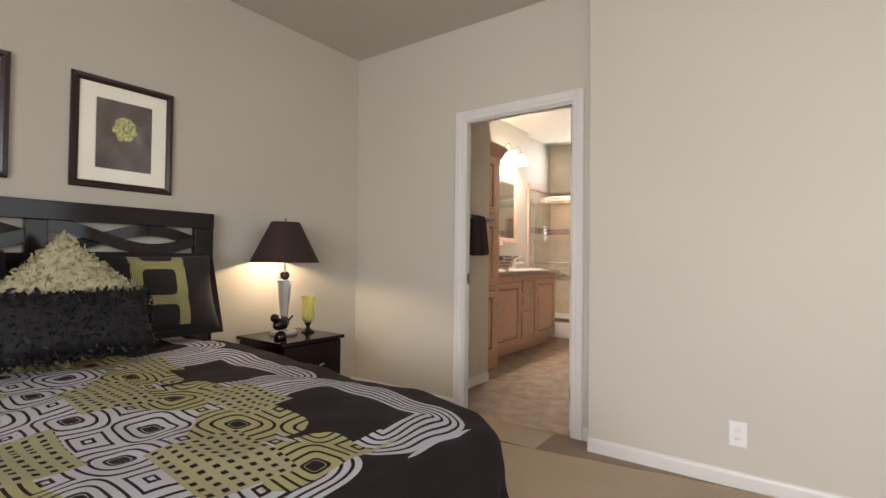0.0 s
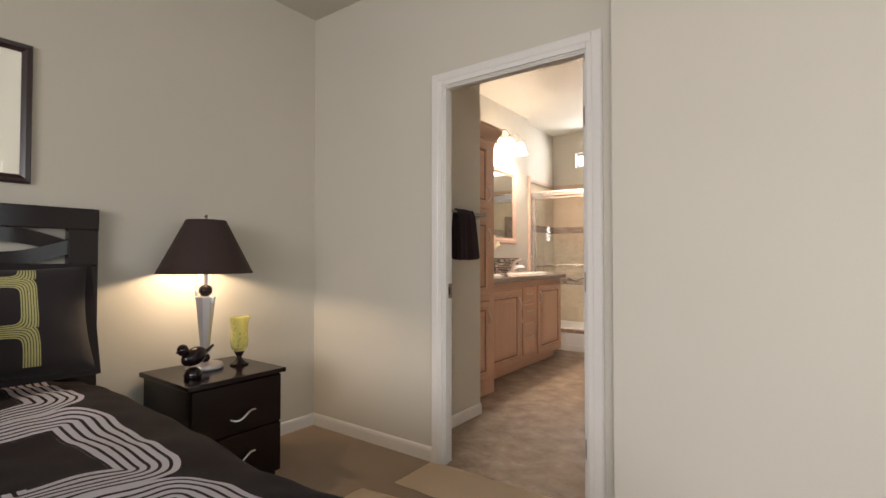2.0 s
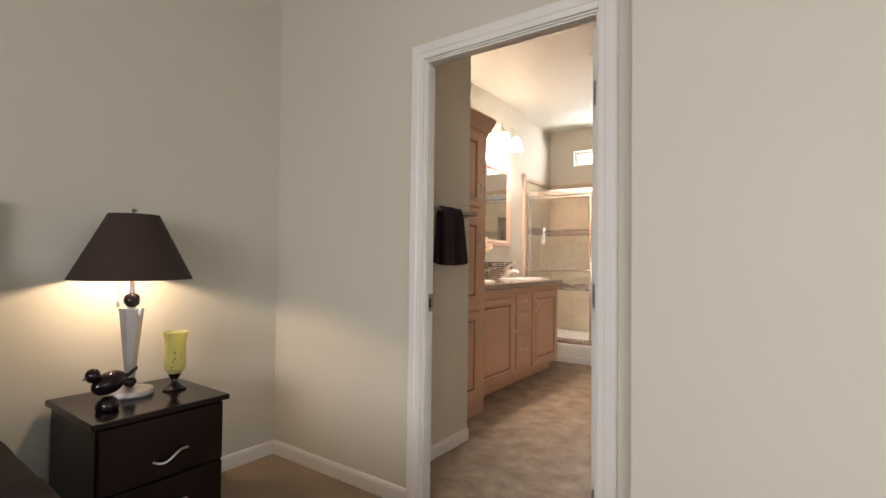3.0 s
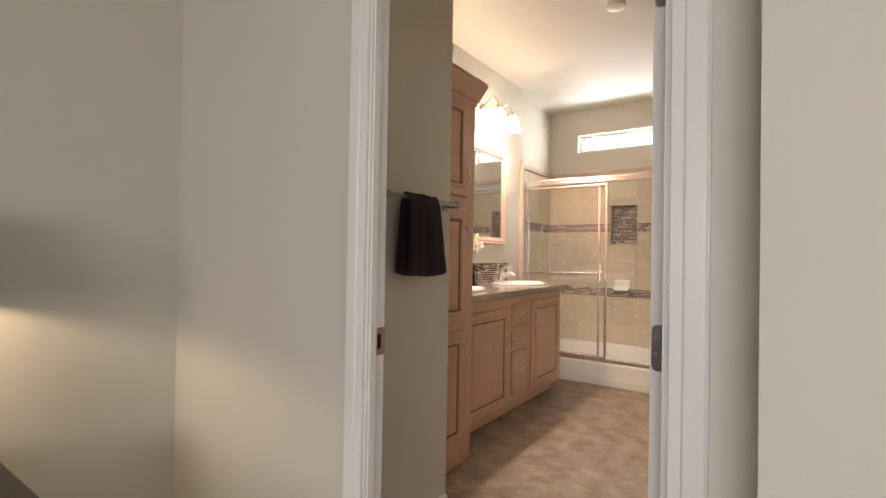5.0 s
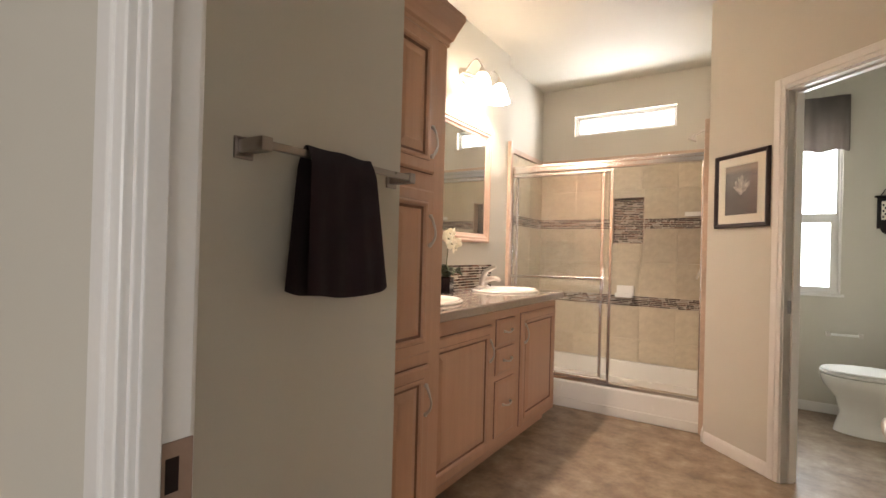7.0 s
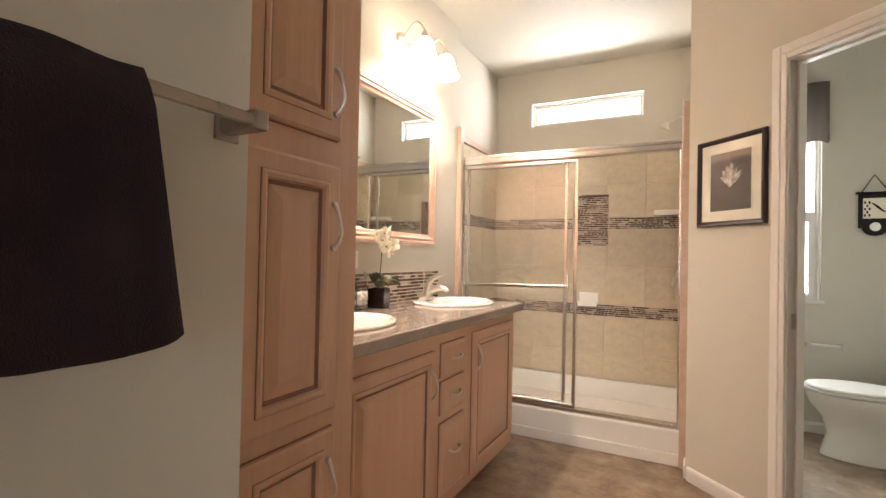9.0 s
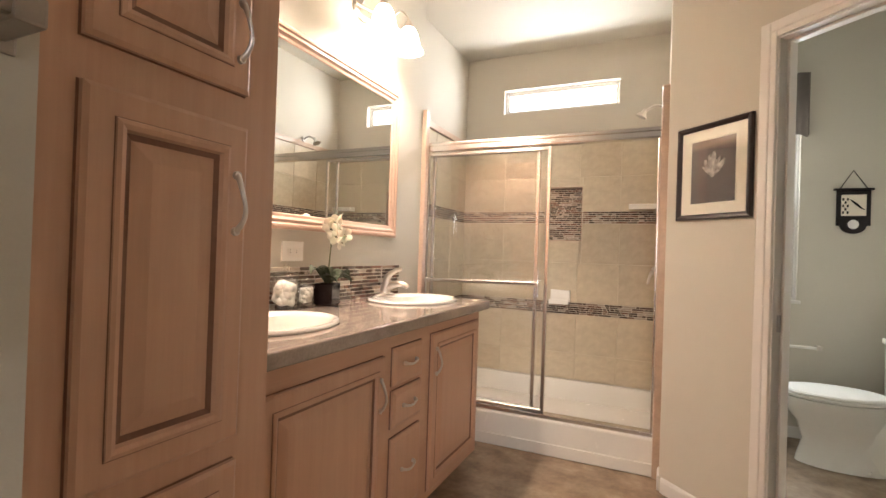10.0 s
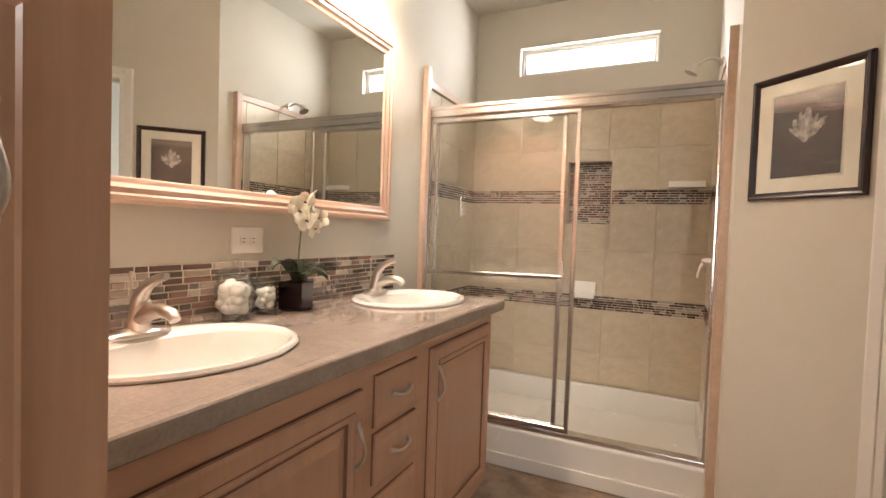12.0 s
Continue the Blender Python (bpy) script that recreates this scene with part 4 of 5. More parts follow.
def plate(name, m, label, wide=0.076, tall=0.118, sockets=1, level=False):
    ob = thing(name, m, label, "outlet")
    part("cover_plate", stepped(wide, tall, [(0, 0), (0, 0.003), (0.004, 0.006), (0.006, 0.006)], Matrix()), WHITE, ob, local=True)
    for s in (-1, 1):
        d = (s * 0.020, 0) if level else (0, s * 0.020)
        bm = box(d[0] - 0.0145, d[0] + 0.0145, d[1] - 0.0145, d[1] + 0.0145, 0.004, 0.0075, 0.003)
        rec = part("receptacle", bm, WHITE, ob, local=True)
        slots = None
        for q in (-0.006, 0.006):
            c = (d[0], d[1] + q) if level else (d[0] + q, d[1])
            slots = box(c[0] - (0.004 if level else 0.001), c[0] + (0.004 if level else 0.001), c[1] - (0.001 if level else 0.004), c[1] + (0.001 if level else 0.004), 0.0074, 0.0078, bm=slots)
        part("slots", slots, ESPRESSO, rec, "dark slots", local=True)
    return ob


plate("outlet_plate", Matrix.Translation((-2.9595, 5.417, 1.174)) @ FACE_X, "white outlet plate above the mosaic backsplash", 0.135, 0.088, level=True)
plate("outlet_plate", Matrix.Translation((-0.147, 3.0795, 0.250)) @ pose(0, 0, 0, 90), "white wall outlet low on the bedroom wall")


def vanity_light():
    ob = thing("vanity_light", (-2.96, 5.955, 2.442), "two-light brushed nickel vanity fixture with lit bell shades", "wall lamp", "vanity lights above the mirror")
    bp = lathe([(0, 0.022), (0.6, 0.020), (0.9, 0.010), (1.0, 0.0), (0, 0)], 32, sx=0.055, sy=0.085)
    bp.transform(Matrix.Translation((-2.958, 5.875, 2.452)) @ pose(0, 0, 0, 0, 90, 0))
    part("backplate", bp, CHROME, ob, smooth=True)
    part("crossbar", tube([(-2.935, 5.79, 2.452), (-2.91, 5.955, 2.467), (-2.91, 6.125, 2.452)], 0.008, 10), CHROME, ob, smooth=True)
    for sy in (5.83, 6.09):
        part("arm", tube(arc_points(lambda u: (-2.935 + 0.145 * u, sy + 0.02 * math.sin(3 * u), 2.452 + 0.085 * math.sin(math.pi * u) + 0.02 * u), 14), 0.006), CHROME, ob, smooth=True)
        part("socket_cup", lathe([(0, 2.545), (0.014, 2.545), (0.024, 2.525), (0.026, 2.50), (0, 2.50)], 20, at=(-2.79, sy, -0.078)), CHROME, ob, smooth=True)
        sh = part("shade", lathe([(0.026, 2.508), (0.036, 2.50), (0.052, 2.47), (0.060, 2.43), (0.068, 2.40), (0.084, 2.378), (0.080, 2.378), (0.064, 2.402), (0.056, 2.43), (0.048, 2.468), (0.033, 2.496), (0.024, 2.502)], 32, at=(-2.79, sy, -0.078)), GLOWSHADE, ob, "lit frosted glass bell shade", smooth=True)
    return ob


# this copy is unseen, assumed by symmetry to light the near sink
copy_thing(vanity_light(), Matrix.Translation((-2.96, 4.895, 2.442)))


# ---- things on the counter ----
def jar(at, r, h, label, balls, swabs=False):
    ob = thing("apothecary_jar", at, label, "jar")
    g = part("glass", lathe([(0, 0.0), (r, 0.0), (r * 1.02, 0.01), (r * 1.02, h * 0.8), (r * 0.88, h * 0.90), (r * 0.88, h), (r * 0.83, h), (r * 0.83, h * 0.9), (r * 0.96, h * 0.79), (r * 0.96, 0.008), (0, 0.006)], 32), JARGLASS, ob, smooth=True, local=True)
    g.visible_shadow = False
    part("lid", lathe([(r * 0.92, h), (r * 0.95, h + 0.010), (r * 0.6, h + 0.022), (0.010, h + 0.026), (0.006, h + 0.034), (0.013, h + 0.044), (0.010, h + 0.052), (0, h + 0.054), (0, h + 0.003)], 28), JARGLASS, ob, "glass lid with a knob", smooth=True, local=True)
    fill = thing("cotton_balls" if not swabs else "cotton_rolls", (at[0], at[1], at[2] + 0.009), "white cotton wool filling a glass jar", "cotton")
    bm = bmesh.new()
    for k in range(balls):
        a, q, z = random.uniform(0, 6.28), r * 0.66 * math.sqrt(random.random()), random.uniform(0.02, h * 0.70)
        own = bmesh.new()
        bmesh.ops.create_icosphere(own, subdivisions=2, radius=r * random.uniform(0.29, 0.36))
        for v in own.verts:
            v.co *= 1 + 0.16 * noise.noise(v.co * 60 + Vector((k, 0, 0)))
        own.transform(Matrix.Translation((q * math.cos(a), q * math.sin(a), z)))
        join(bm, own)
    part("cotton", bm, COTTON, fill, smooth=True, local=True)


jar((-2.898, 5.316, 0.929), 0.057, 0.138, "clear glass jar of cotton balls on the countertop", 70)
jar((-2.90, 5.444, 0.929), 0.036, 0.105, "smaller clear glass jar of cotton on the countertop", 46, True)


def orchid():
    ob = thing("orchid", (-2.885, 5.575, 0.929), "white orchid in a square black pot", "potted plant")
    bm = stepped(0.088, 0.088, [(0.006, 0), (0, 0.006), (0, 0.098), (0.003, 0.102), (0.010, 0.102), (0.010, 0.085)], Matrix.Rotation(0.25, 4, "Z"))
    part("pot", bm, BLACK, ob, "glossy square black pot", local=True)
    def leaf(turn, length, rise, width):
        own = bmesh.new()
        rows = []
        for i in range(9):
            u = i / 8
            w = width * math.sin(math.pi * min(0.08 + u * 0.9, 1.0)) ** 0.7
            z = 0.09 + rise * math.sin(u * 2.2) - 0.02 * u * u
            rows.append([own.verts.new((length * u, s * w, z + 0.012 * abs(s) - (0.0 if s else 0.006))) for s in (-1, 0, 1)])
        for a, b in zip(rows, rows[1:]):
            for j in range(2):
                own.faces.new((a[j], a[j + 1], b[j + 1], b[j]))
        bmesh.ops.solidify(own, geom=own.faces[:], thickness=0.0025)
        own.transform(Matrix.Rotation(turn, 4, "Z"))
        part("leaf", own, LEAF, ob, smooth=True, local=True)
    for turn, length, rise, width in ((1.3, 0.125, 0.075, 0.042), (-1.7, 0.105, 0.095, 0.046), (2.6, 0.06, 0.085, 0.036), (-0.5, 0.10, 0.060, 0.040), (0.5, 0.11, 0.055, 0.038)):
        leaf(turn, length, rise, width)
    stem = arc_points(lambda u: (0.004 * u + 0.012 * u * u, 0.012 * u + 0.035 * max(u - 0.75, 0) * 4, 0.09 + 0.30 * u - 0.05 * max(u - 0.8, 0) * 5 * (u - 0.8)), 16)
    part("stem", tube(stem, 0.0032, 8), STEM, ob, smooth=True, local=True)
    centres = [(0.02, 0.01, 0.385), (0.015, 0.045, 0.37), (0.03, 0.025, 0.345), (0.012, 0.06, 0.335), (0.035, 0.0, 0.32), (0.02, 0.055, 0.305), (0.04, 0.035, 0.295), (0.005, -0.015, 0.37), (0.03, 0.075, 0.328), (0.03, -0.03, 0.352), (0.025, 0.03, 0.398)]
    for k, c in enumerate(centres):
        own = bmesh.new()
        for j in range(5):
            pet = bmesh.new()
            bmesh.ops.create_uvsphere(pet, u_segments=8, v_segments=5, radius=1.0)
            pet.transform(Matrix.Rotation(j * 1.2566 + k, 4, "X") @ Matrix.Translation((0, 0, 0.018)) @ Matrix.Rotation(0.35, 4, "Y") @ Matrix.Diagonal((0.0036, 0.019, 0.0245, 1)))
            join(own, pet)
        own.transform(Matrix.Translation(c) @ pose(0, 0, 0, 0, random.uniform(-30, 30), random.uniform(-60, 40)))
        fl = part("blossom", own, PETAL, ob, smooth=True, local=True)
        part("lip", tube([Vector(c), Vector(c) + Vector((0.012, 0.002, -0.006))], [0.005, 0.002], 8), STEM, fl, local=True)


orchid()

# ---- towel ----
tb = thing("towel_bar", (-2.08, 3.76, 1.39), "brushed nickel square towel bar on the short wall", "towel bar")
part("rod", box(-2.016, -2.004, 3.527, 4.018, 1.389, 1.406, 0.003), SATIN, tb)
for y in (3.54, 4.012):
    part("post", join(box(-2.08, -2.074, y - 0.022, y + 0.022, 1.373, 1.419, 0.003), box(-2.076, -2.0, y - 0.013, y + 0.013, 1.384, 1.412, 0.003)), SATIN, tb)


def towel():
    own = bmesh.new()
    n, mrows = 26, 34
    y0, y1 = 3.643, 3.842
    rows = []
    for i in range(mrows):
        u = i / (mrows - 1)
        row = []
        for j in range(n):
            v = j / (n - 1)
            front = u < 0.5
            drop = abs(u - 0.5) * 2
            d = max(drop * 0.332 - 0.012, 0) * (1 - 0.05 * (2 * v - 1) ** 4)
            flare = (v - 0.5) * 0.058 * drop
            wave = 0.008 * drop * math.sin(v * 9.0 + 0.6) + 0.004 * drop * math.sin(v * 21)
            x = -2.010 + (0.020 + 0.012 * drop if front else -0.020 - 0.006 * drop) * min(drop * 8, 1) + wave
            z = 1.418 - d - 0.010 * (min(drop * 8, 1)) + 0.006 * noise.noise(Vector((v * 3, u * 4, 0)))
            row.append(own.verts.new((x, y0 + (y1 - y0) * v + flare + (0.012 * drop if front else 0), z)))
        rows.append(row)
    for a, b in zip(rows, rows[1:]):
        for j in range(n - 1):
            own.faces.new((a[j], a[j + 1], b[j + 1], b[j]))
    bmesh.ops.solidify(own, geom=own.faces[:], thickness=0.011)
    return solid("hand_towel", own, TOWEL, "dark plum terry hand towel folded over the towel bar", "towel", smooth=True)


towel()


# ---- pictures ----
def framed_print(name, m, w, h, mat, art, label, fw=0.032, art_w=0.50, art_h=0.62):
    ob = thing(name, m, label, "picture", "framed flower prints")
    part("frame", ring_frame(w, h, [(0, 0), (0, 0.014), (0.006, 0.022), (fw * 0.55, 0.020), (fw * 0.8, 0.014), (fw, 0.010), (fw, 0.0)], Matrix()), DARKFRAME, ob, local=True)
    part("mat_board", stepped(w - 2 * fw + 0.004, h - 2 * fw + 0.004, [(0, 0.001), (0, 0.006)], Matrix()), MATBOARD, ob, local=True)
    iw, ih = (w - 2 * fw) * art_w, (h - 2 * fw) * art_h
    part("mat_bevel", ring_frame(iw + 0.016, ih + 0.016, [(0, 0.006), (0, 0.008), (0.003, 0.008), (0.007, 0.0063)], Matrix()), MATBOARD, ob, local=True)
    part("print", sheet_with_uv(iw, ih, Matrix(), 0.0068), art, ob, "dark photograph of one flower", local=True)
    g = part("glazing", box(-w / 2 + fw, w / 2 - fw, -h / 2 + fw, h / 2 - fw, 0.0095, 0.0110), PANE, ob, local=True)
    g.visible_shadow = False
    return ob


framed_print("framed_print", DIAG @ pose(0.27, -0.001, 1.612, 90), 0.395, 0.452, MATBOARD, LOTUS, "white lotus photograph in a dark frame on the slanting wall", 0.026, 0.68, 0.74)
for yc in (1.492, 0.775):
    framed_print("framed_print", Matrix.Translation((-2.859, yc, 1.695)) @ FACE_X, 0.488, 0.58, MATBOARD, BLOOM, "yellow flower photograph in a dark frame above the bed", 0.036, 0.64, 0.72)

# ---- bed ----
BX0, BX1, BY0, BY1 = -2.78, -0.665, 0.32, 1.95


def bed():
    ob = thing("bed", (-1.70, 1.12, 0), "queen bed with a glossy dark headboard of crossing slats", "bed")
    part("mattress", box(-2.76, -0.96, 0.46, 1.78, 0.30, 0.50, 0.05, 4), MATBOARD, ob, "mattress hidden under the comforter")
    part("box_spring", box(-2.76, -0.98, 0.47, 1.77, 0.12, 0.30, 0.02), ESPRESSO, ob)
    for x in (-2.6, -1.1):
        for y in (0.55, 1.69):
            part("leg", lathe([(0, 0), (0.022, 0), (0.03, 0.12), (0, 0.12)], 14, at=(x, y, 0)), ESPRESSO, ob)
    hb = part("headboard", box(-2.845, -2.80, 0.27, 1.965, 0.25, 1.065, 0.004), BLACK, ob, "glossy dark headboard with woven slats")
    part("top_rail", box(-2.848, -2.797, 0.268, 1.967, 1.222, 1.315, 0.004), BLACK, hb)
    for y0, y1 in ((0.27, 0.38), (1.075, 1.16), (1.855, 1.965)):
        part("stile", box(-2.845, -2.80, y0, y1, 1.065, 1.222, 0.003), BLACK, hb)
    for y0, y1 in ((0.38, 1.075), (1.16, 1.855)):
        for up, off in ((1, 0.004), (-1, -0.010)):
            own = bmesh.new()
            rows = []
            for i in range(25):
                u = i / 24
                z = 1.1435 + up * 0.052 * math.cos(1.5 * math.pi * u)
                x = -2.822 + off + 0.010 * math.sin(2 * math.pi * u) * up
                y = y0 + (y1 - y0) * u
                rows.append([own.verts.new(p) for p in ((x - 0.006, y, z - 0.031), (x + 0.006, y, z - 0.031), (x + 0.006, y, z + 0.031), (x - 0.006, y, z + 0.031))])
            for a, b in zip(rows, rows[1:]):
                for j in range(4):
                    own.faces.new((a[j], a[(j + 1) % 4], b[(j + 1) % 4], b[j]))
            own.faces.new(rows[0])
            own.faces.new(rows[-1][::-1])
            part("slat", own, BLACK, hb, smooth=True)


def comforter():
    own = bmesh.new()
    lay = own.loops.layers.uv.new("UVMap")
    r, drop = 0.085, 0.42
    soft_r = 0.22
    ix0, ix1, iy0, iy1 = BX0, BX1 - r - soft_r, BY0 + r + soft_r, BY1 - r - soft_r
    reach = soft_r + r * math.pi / 2 + drop
    nx, ny = 110, 110
    grid = []
    for i in range(nx):
        row = []
        for j in range(ny):
            s = ix0 + (ix1 + reach - ix0) * i / (nx - 1)
            t = iy0 - reach + (iy1 - iy0 + 2 * reach) * j / (ny - 1)
            px, py = min(s, ix1), min(max(t, iy0), iy1)
            ox, oy = s - px, t - py
            d = math.hypot(ox, oy)
            wx, wy = (ox / d, oy / d) if d > 1e-9 else (0, 0)
            px, py, d = px + wx * min(d, soft_r), py + wy * min(d, soft_r), max(d - soft_r, 0.0)
            corner = 2 * abs(wx * wy)
            sag = 0.022 * (min(math.hypot(ox, oy), soft_r) / soft_r) ** 2
            d *= 1 - 0.18 * corner
            if d < r * math.pi / 2:
                g, h = r * math.sin(d / r), r * (1 - math.cos(d / r))
            else:
                g, h = r, r + d - r * math.pi / 2
            hang = max(h - r, 0)
            fold = 0.035 * hang / drop * (math.sin((s - t * wy) * 9 + 3 * corner) + 0.6 * math.sin((s + t) * 17)) + 0.08 * hang * corner
            top = 0.612 - 0.028 * (s - ix0)
            puff = 0.024 * noise.noise(Vector((s * 3.1, t * 3.1, 0.3))) + 0.011 * noise.noise(Vector((s * 9, t * 9, 5.3)))
            z = top - sag - h + puff * (1 if hang == 0 else 0.4)
            row.append((own.verts.new((px + wx * (g + fold + 0.02 * hang), py + wy * (g + fold + 0.02 * hang), max(z, 0.03))), (s - ix0, t - 0.295)))
        grid.append(row)
    for a, b in zip(grid, grid[1:]):
        for j in range(ny - 1):
            q = (a[j], b[j], b[j + 1], a[j + 1])
            fc = own.faces.new([v for v, _ in q])
            for l, (_, uv) in zip(fc.loops, q):
                l[lay].uv = uv
    bmesh.ops.solidify(own, geom=own.faces[:], thickness=-0.02)
    return solid("comforter", own, COMFORTER, "dark comforter with white and lime ringed squares, spread on the bed", "comforter", smooth=True)


def pillow_mesh(w, h, d, n=26, uvs=True, pinch=0.07):
    own = bmesh.new()
    lay = own.loops.layers.uv.new("UVMap")
    sides = []
    for s in (1, -1):
        grid = []
        for i in range(n):
            row = []
            for j in range(n):
                u, v = i / (n - 1) * 2 - 1, j / (n - 1) * 2 - 1
                k = max((1 - abs(u) ** 3.2) * (1 - abs(v) ** 3.2), 0) ** 0.42
                x = u * w / 2 * (1 - pinch * (1 - v * v) * abs(u))
                y = v * h / 2 * (1 - pinch * (1 - u * u) * abs(v))
                z = s * (d / 2 * k + 0.006 * noise.noise(Vector((u * 3, v * 3, s * 4.0))) * k)
                row.append((own.verts.new((x, y, z)), ((u + 1) / 2, (v + 1) / 2)))
            grid.append(row)
        for a, b in zip(grid, grid[1:]):
            for j in range(n - 1):
                q = (a[j], b[j], b[j + 1], a[j + 1])
                fc = own.faces.new([v for v, _ in q])
                for l, (_, uv) in zip(fc.loops, q):
                    l[lay].uv = uv
    bmesh.ops.remove_doubles(own, verts=own.verts, dist=1e-5)
    return own


def sham(yc, lean):
    m = Matrix.Translation((-2.655, yc - 0.04, 0.852)) @ pose(0, 0, 0, 0, 0, lean) @ FACE_X @ pose(0, 0, 0, -20)
    ob = thing("pillow_sham", m, "dark pillow sham with lime ringed squares leaning on the headboard", "pillow", "shams against the headboard")
    part("cover", pillow_mesh(0.67, 0.45, 0.18), SHAM, ob, smooth=True, local=True)
    part("flange", ring_frame(0.69, 0.47, [(0, -0.003), (0, 0.003), (0.05, 0.005), (0.05, -0.005)], Matrix()), SHAMPLAIN, ob, "flat dark flange", local=True)


def shaggy(name, m, w, h, d, cloth, label, count, length):
    ob = thing(name, m, label, "pillow")
    core = pillow_mesh(w, h, d, 18)
    spots = []
    core.faces.ensure_lookup_table()
    bmesh.ops.recalc_face_normals(core, faces=core.faces)
    for fc in core.faces:
        spots.append((fc.calc_center_median(), fc.normal.copy(), fc.calc_area()))
    part("core", core, cloth, ob, smooth=True, local=True)
    own = bmesh.new()
    total = sum(a for _, _, a in spots)
    for p, nrm, a in spots:
        for _ in range(max(1, round(count * a / total))):
            q = p + Vector((random.uniform(-1, 1), random.uniform(-1, 1), random.uniform(-1, 1))) * math.sqrt(a) * 0.6
            dirn = (nrm + Vector((random.uniform(-1, 1), random.uniform(-1, 1), random.uniform(-1, 1))) * 0.8).normalized()
            side = dirn.orthogonal().normalized() * random.uniform(0.004, 0.007)
            side.rotate(Euler((random.uniform(0, 3), random.uniform(0, 3), 0)))
            ln = length * random.uniform(0.6, 1.2)
            mid = q + dirn * ln * 0.6
            tip = mid + (dirn + Vector((random.uniform(-1, 1), random.uniform(-1, 1), random.uniform(-1, 1))) * 0.7) * ln * 0.45
            vs = [own.verts.new(c) for c in (q - side, q + side, mid + side, mid - side, tip)]
            own.faces.new(vs[:4])
            own.faces.new((vs[3], vs[2], vs[4]))
    tagged(part("shag", own, cloth, ob, "loose shaggy ribbons", local=True), kind="stuff")


bed()
comforter()
sham(1.60, -4)
sham(0.70, 5)
shaggy("shag_pillow", Matrix.Translation((-2.47, 1.14, 0.87)) @ FACE_X @ pose(0, 0, 0, -24, 0, 45), 0.43, 0.43, 0.15, SHAG_LIGHT, "cream yellow shaggy pillow standing on its corner", 5200, 0.030)
shaggy("shag_pillow", Matrix.Translation((-2.30, 1.10, 0.775)) @ FACE_X @ pose(0, 0, 0, -24), 0.66, 0.28, 0.17, SHAG_DARK, "long black shaggy pillow in front of the others", 4200, 0.032)


# ---- nightstand and what stands on it ----
def nightstand():
    ob = thing("nightstand", (-2.61, 2.42, 0), "glossy espresso two-drawer nightstand", "nightstand")
    part("body", box(-2.835, -2.390, 2.172, 2.625, 0.03, 0.522, 0.003), ESPRESSO, ob)
    part("top", box(-2.84, -2.362, 2.152, 2.643, 0.523, 0.546, 0.005), BLACK, ob, "glossy top")
    part("plinth", box(-2.83, -2.41, 2.182, 2.615, 0.0, 0.03), ESPRESSO, ob)
    for z0, z1 in ((0.285, 0.515), (0.04, 0.275)):
        d = part("drawer", stepped(0.444, z1 - z0, [(0, -0.014), (0, -0.002), (0.002, 0.0), (0.01, 0.0)], Matrix.Translation((-2.374, 2.399, (z0 + z1) / 2)) @ FACE_X), ESPRESSO, ob)
        zc = (z0 + z1) / 2 + (-0.033 if z1 > 0.4 else 0.014)
        pts = arc_points(lambda u: (-2.372 + 0.022 * math.sin(math.pi * u) ** 0.5, 2.352 + 0.125 * u, zc - 0.013 + 0.020 * u - 0.012 * math.sin(2 * math.pi * u)), 16)
        part("handle", tube(pts, 0.0042, 8), CHROME, d, "wavy nickel handle", smooth=True)


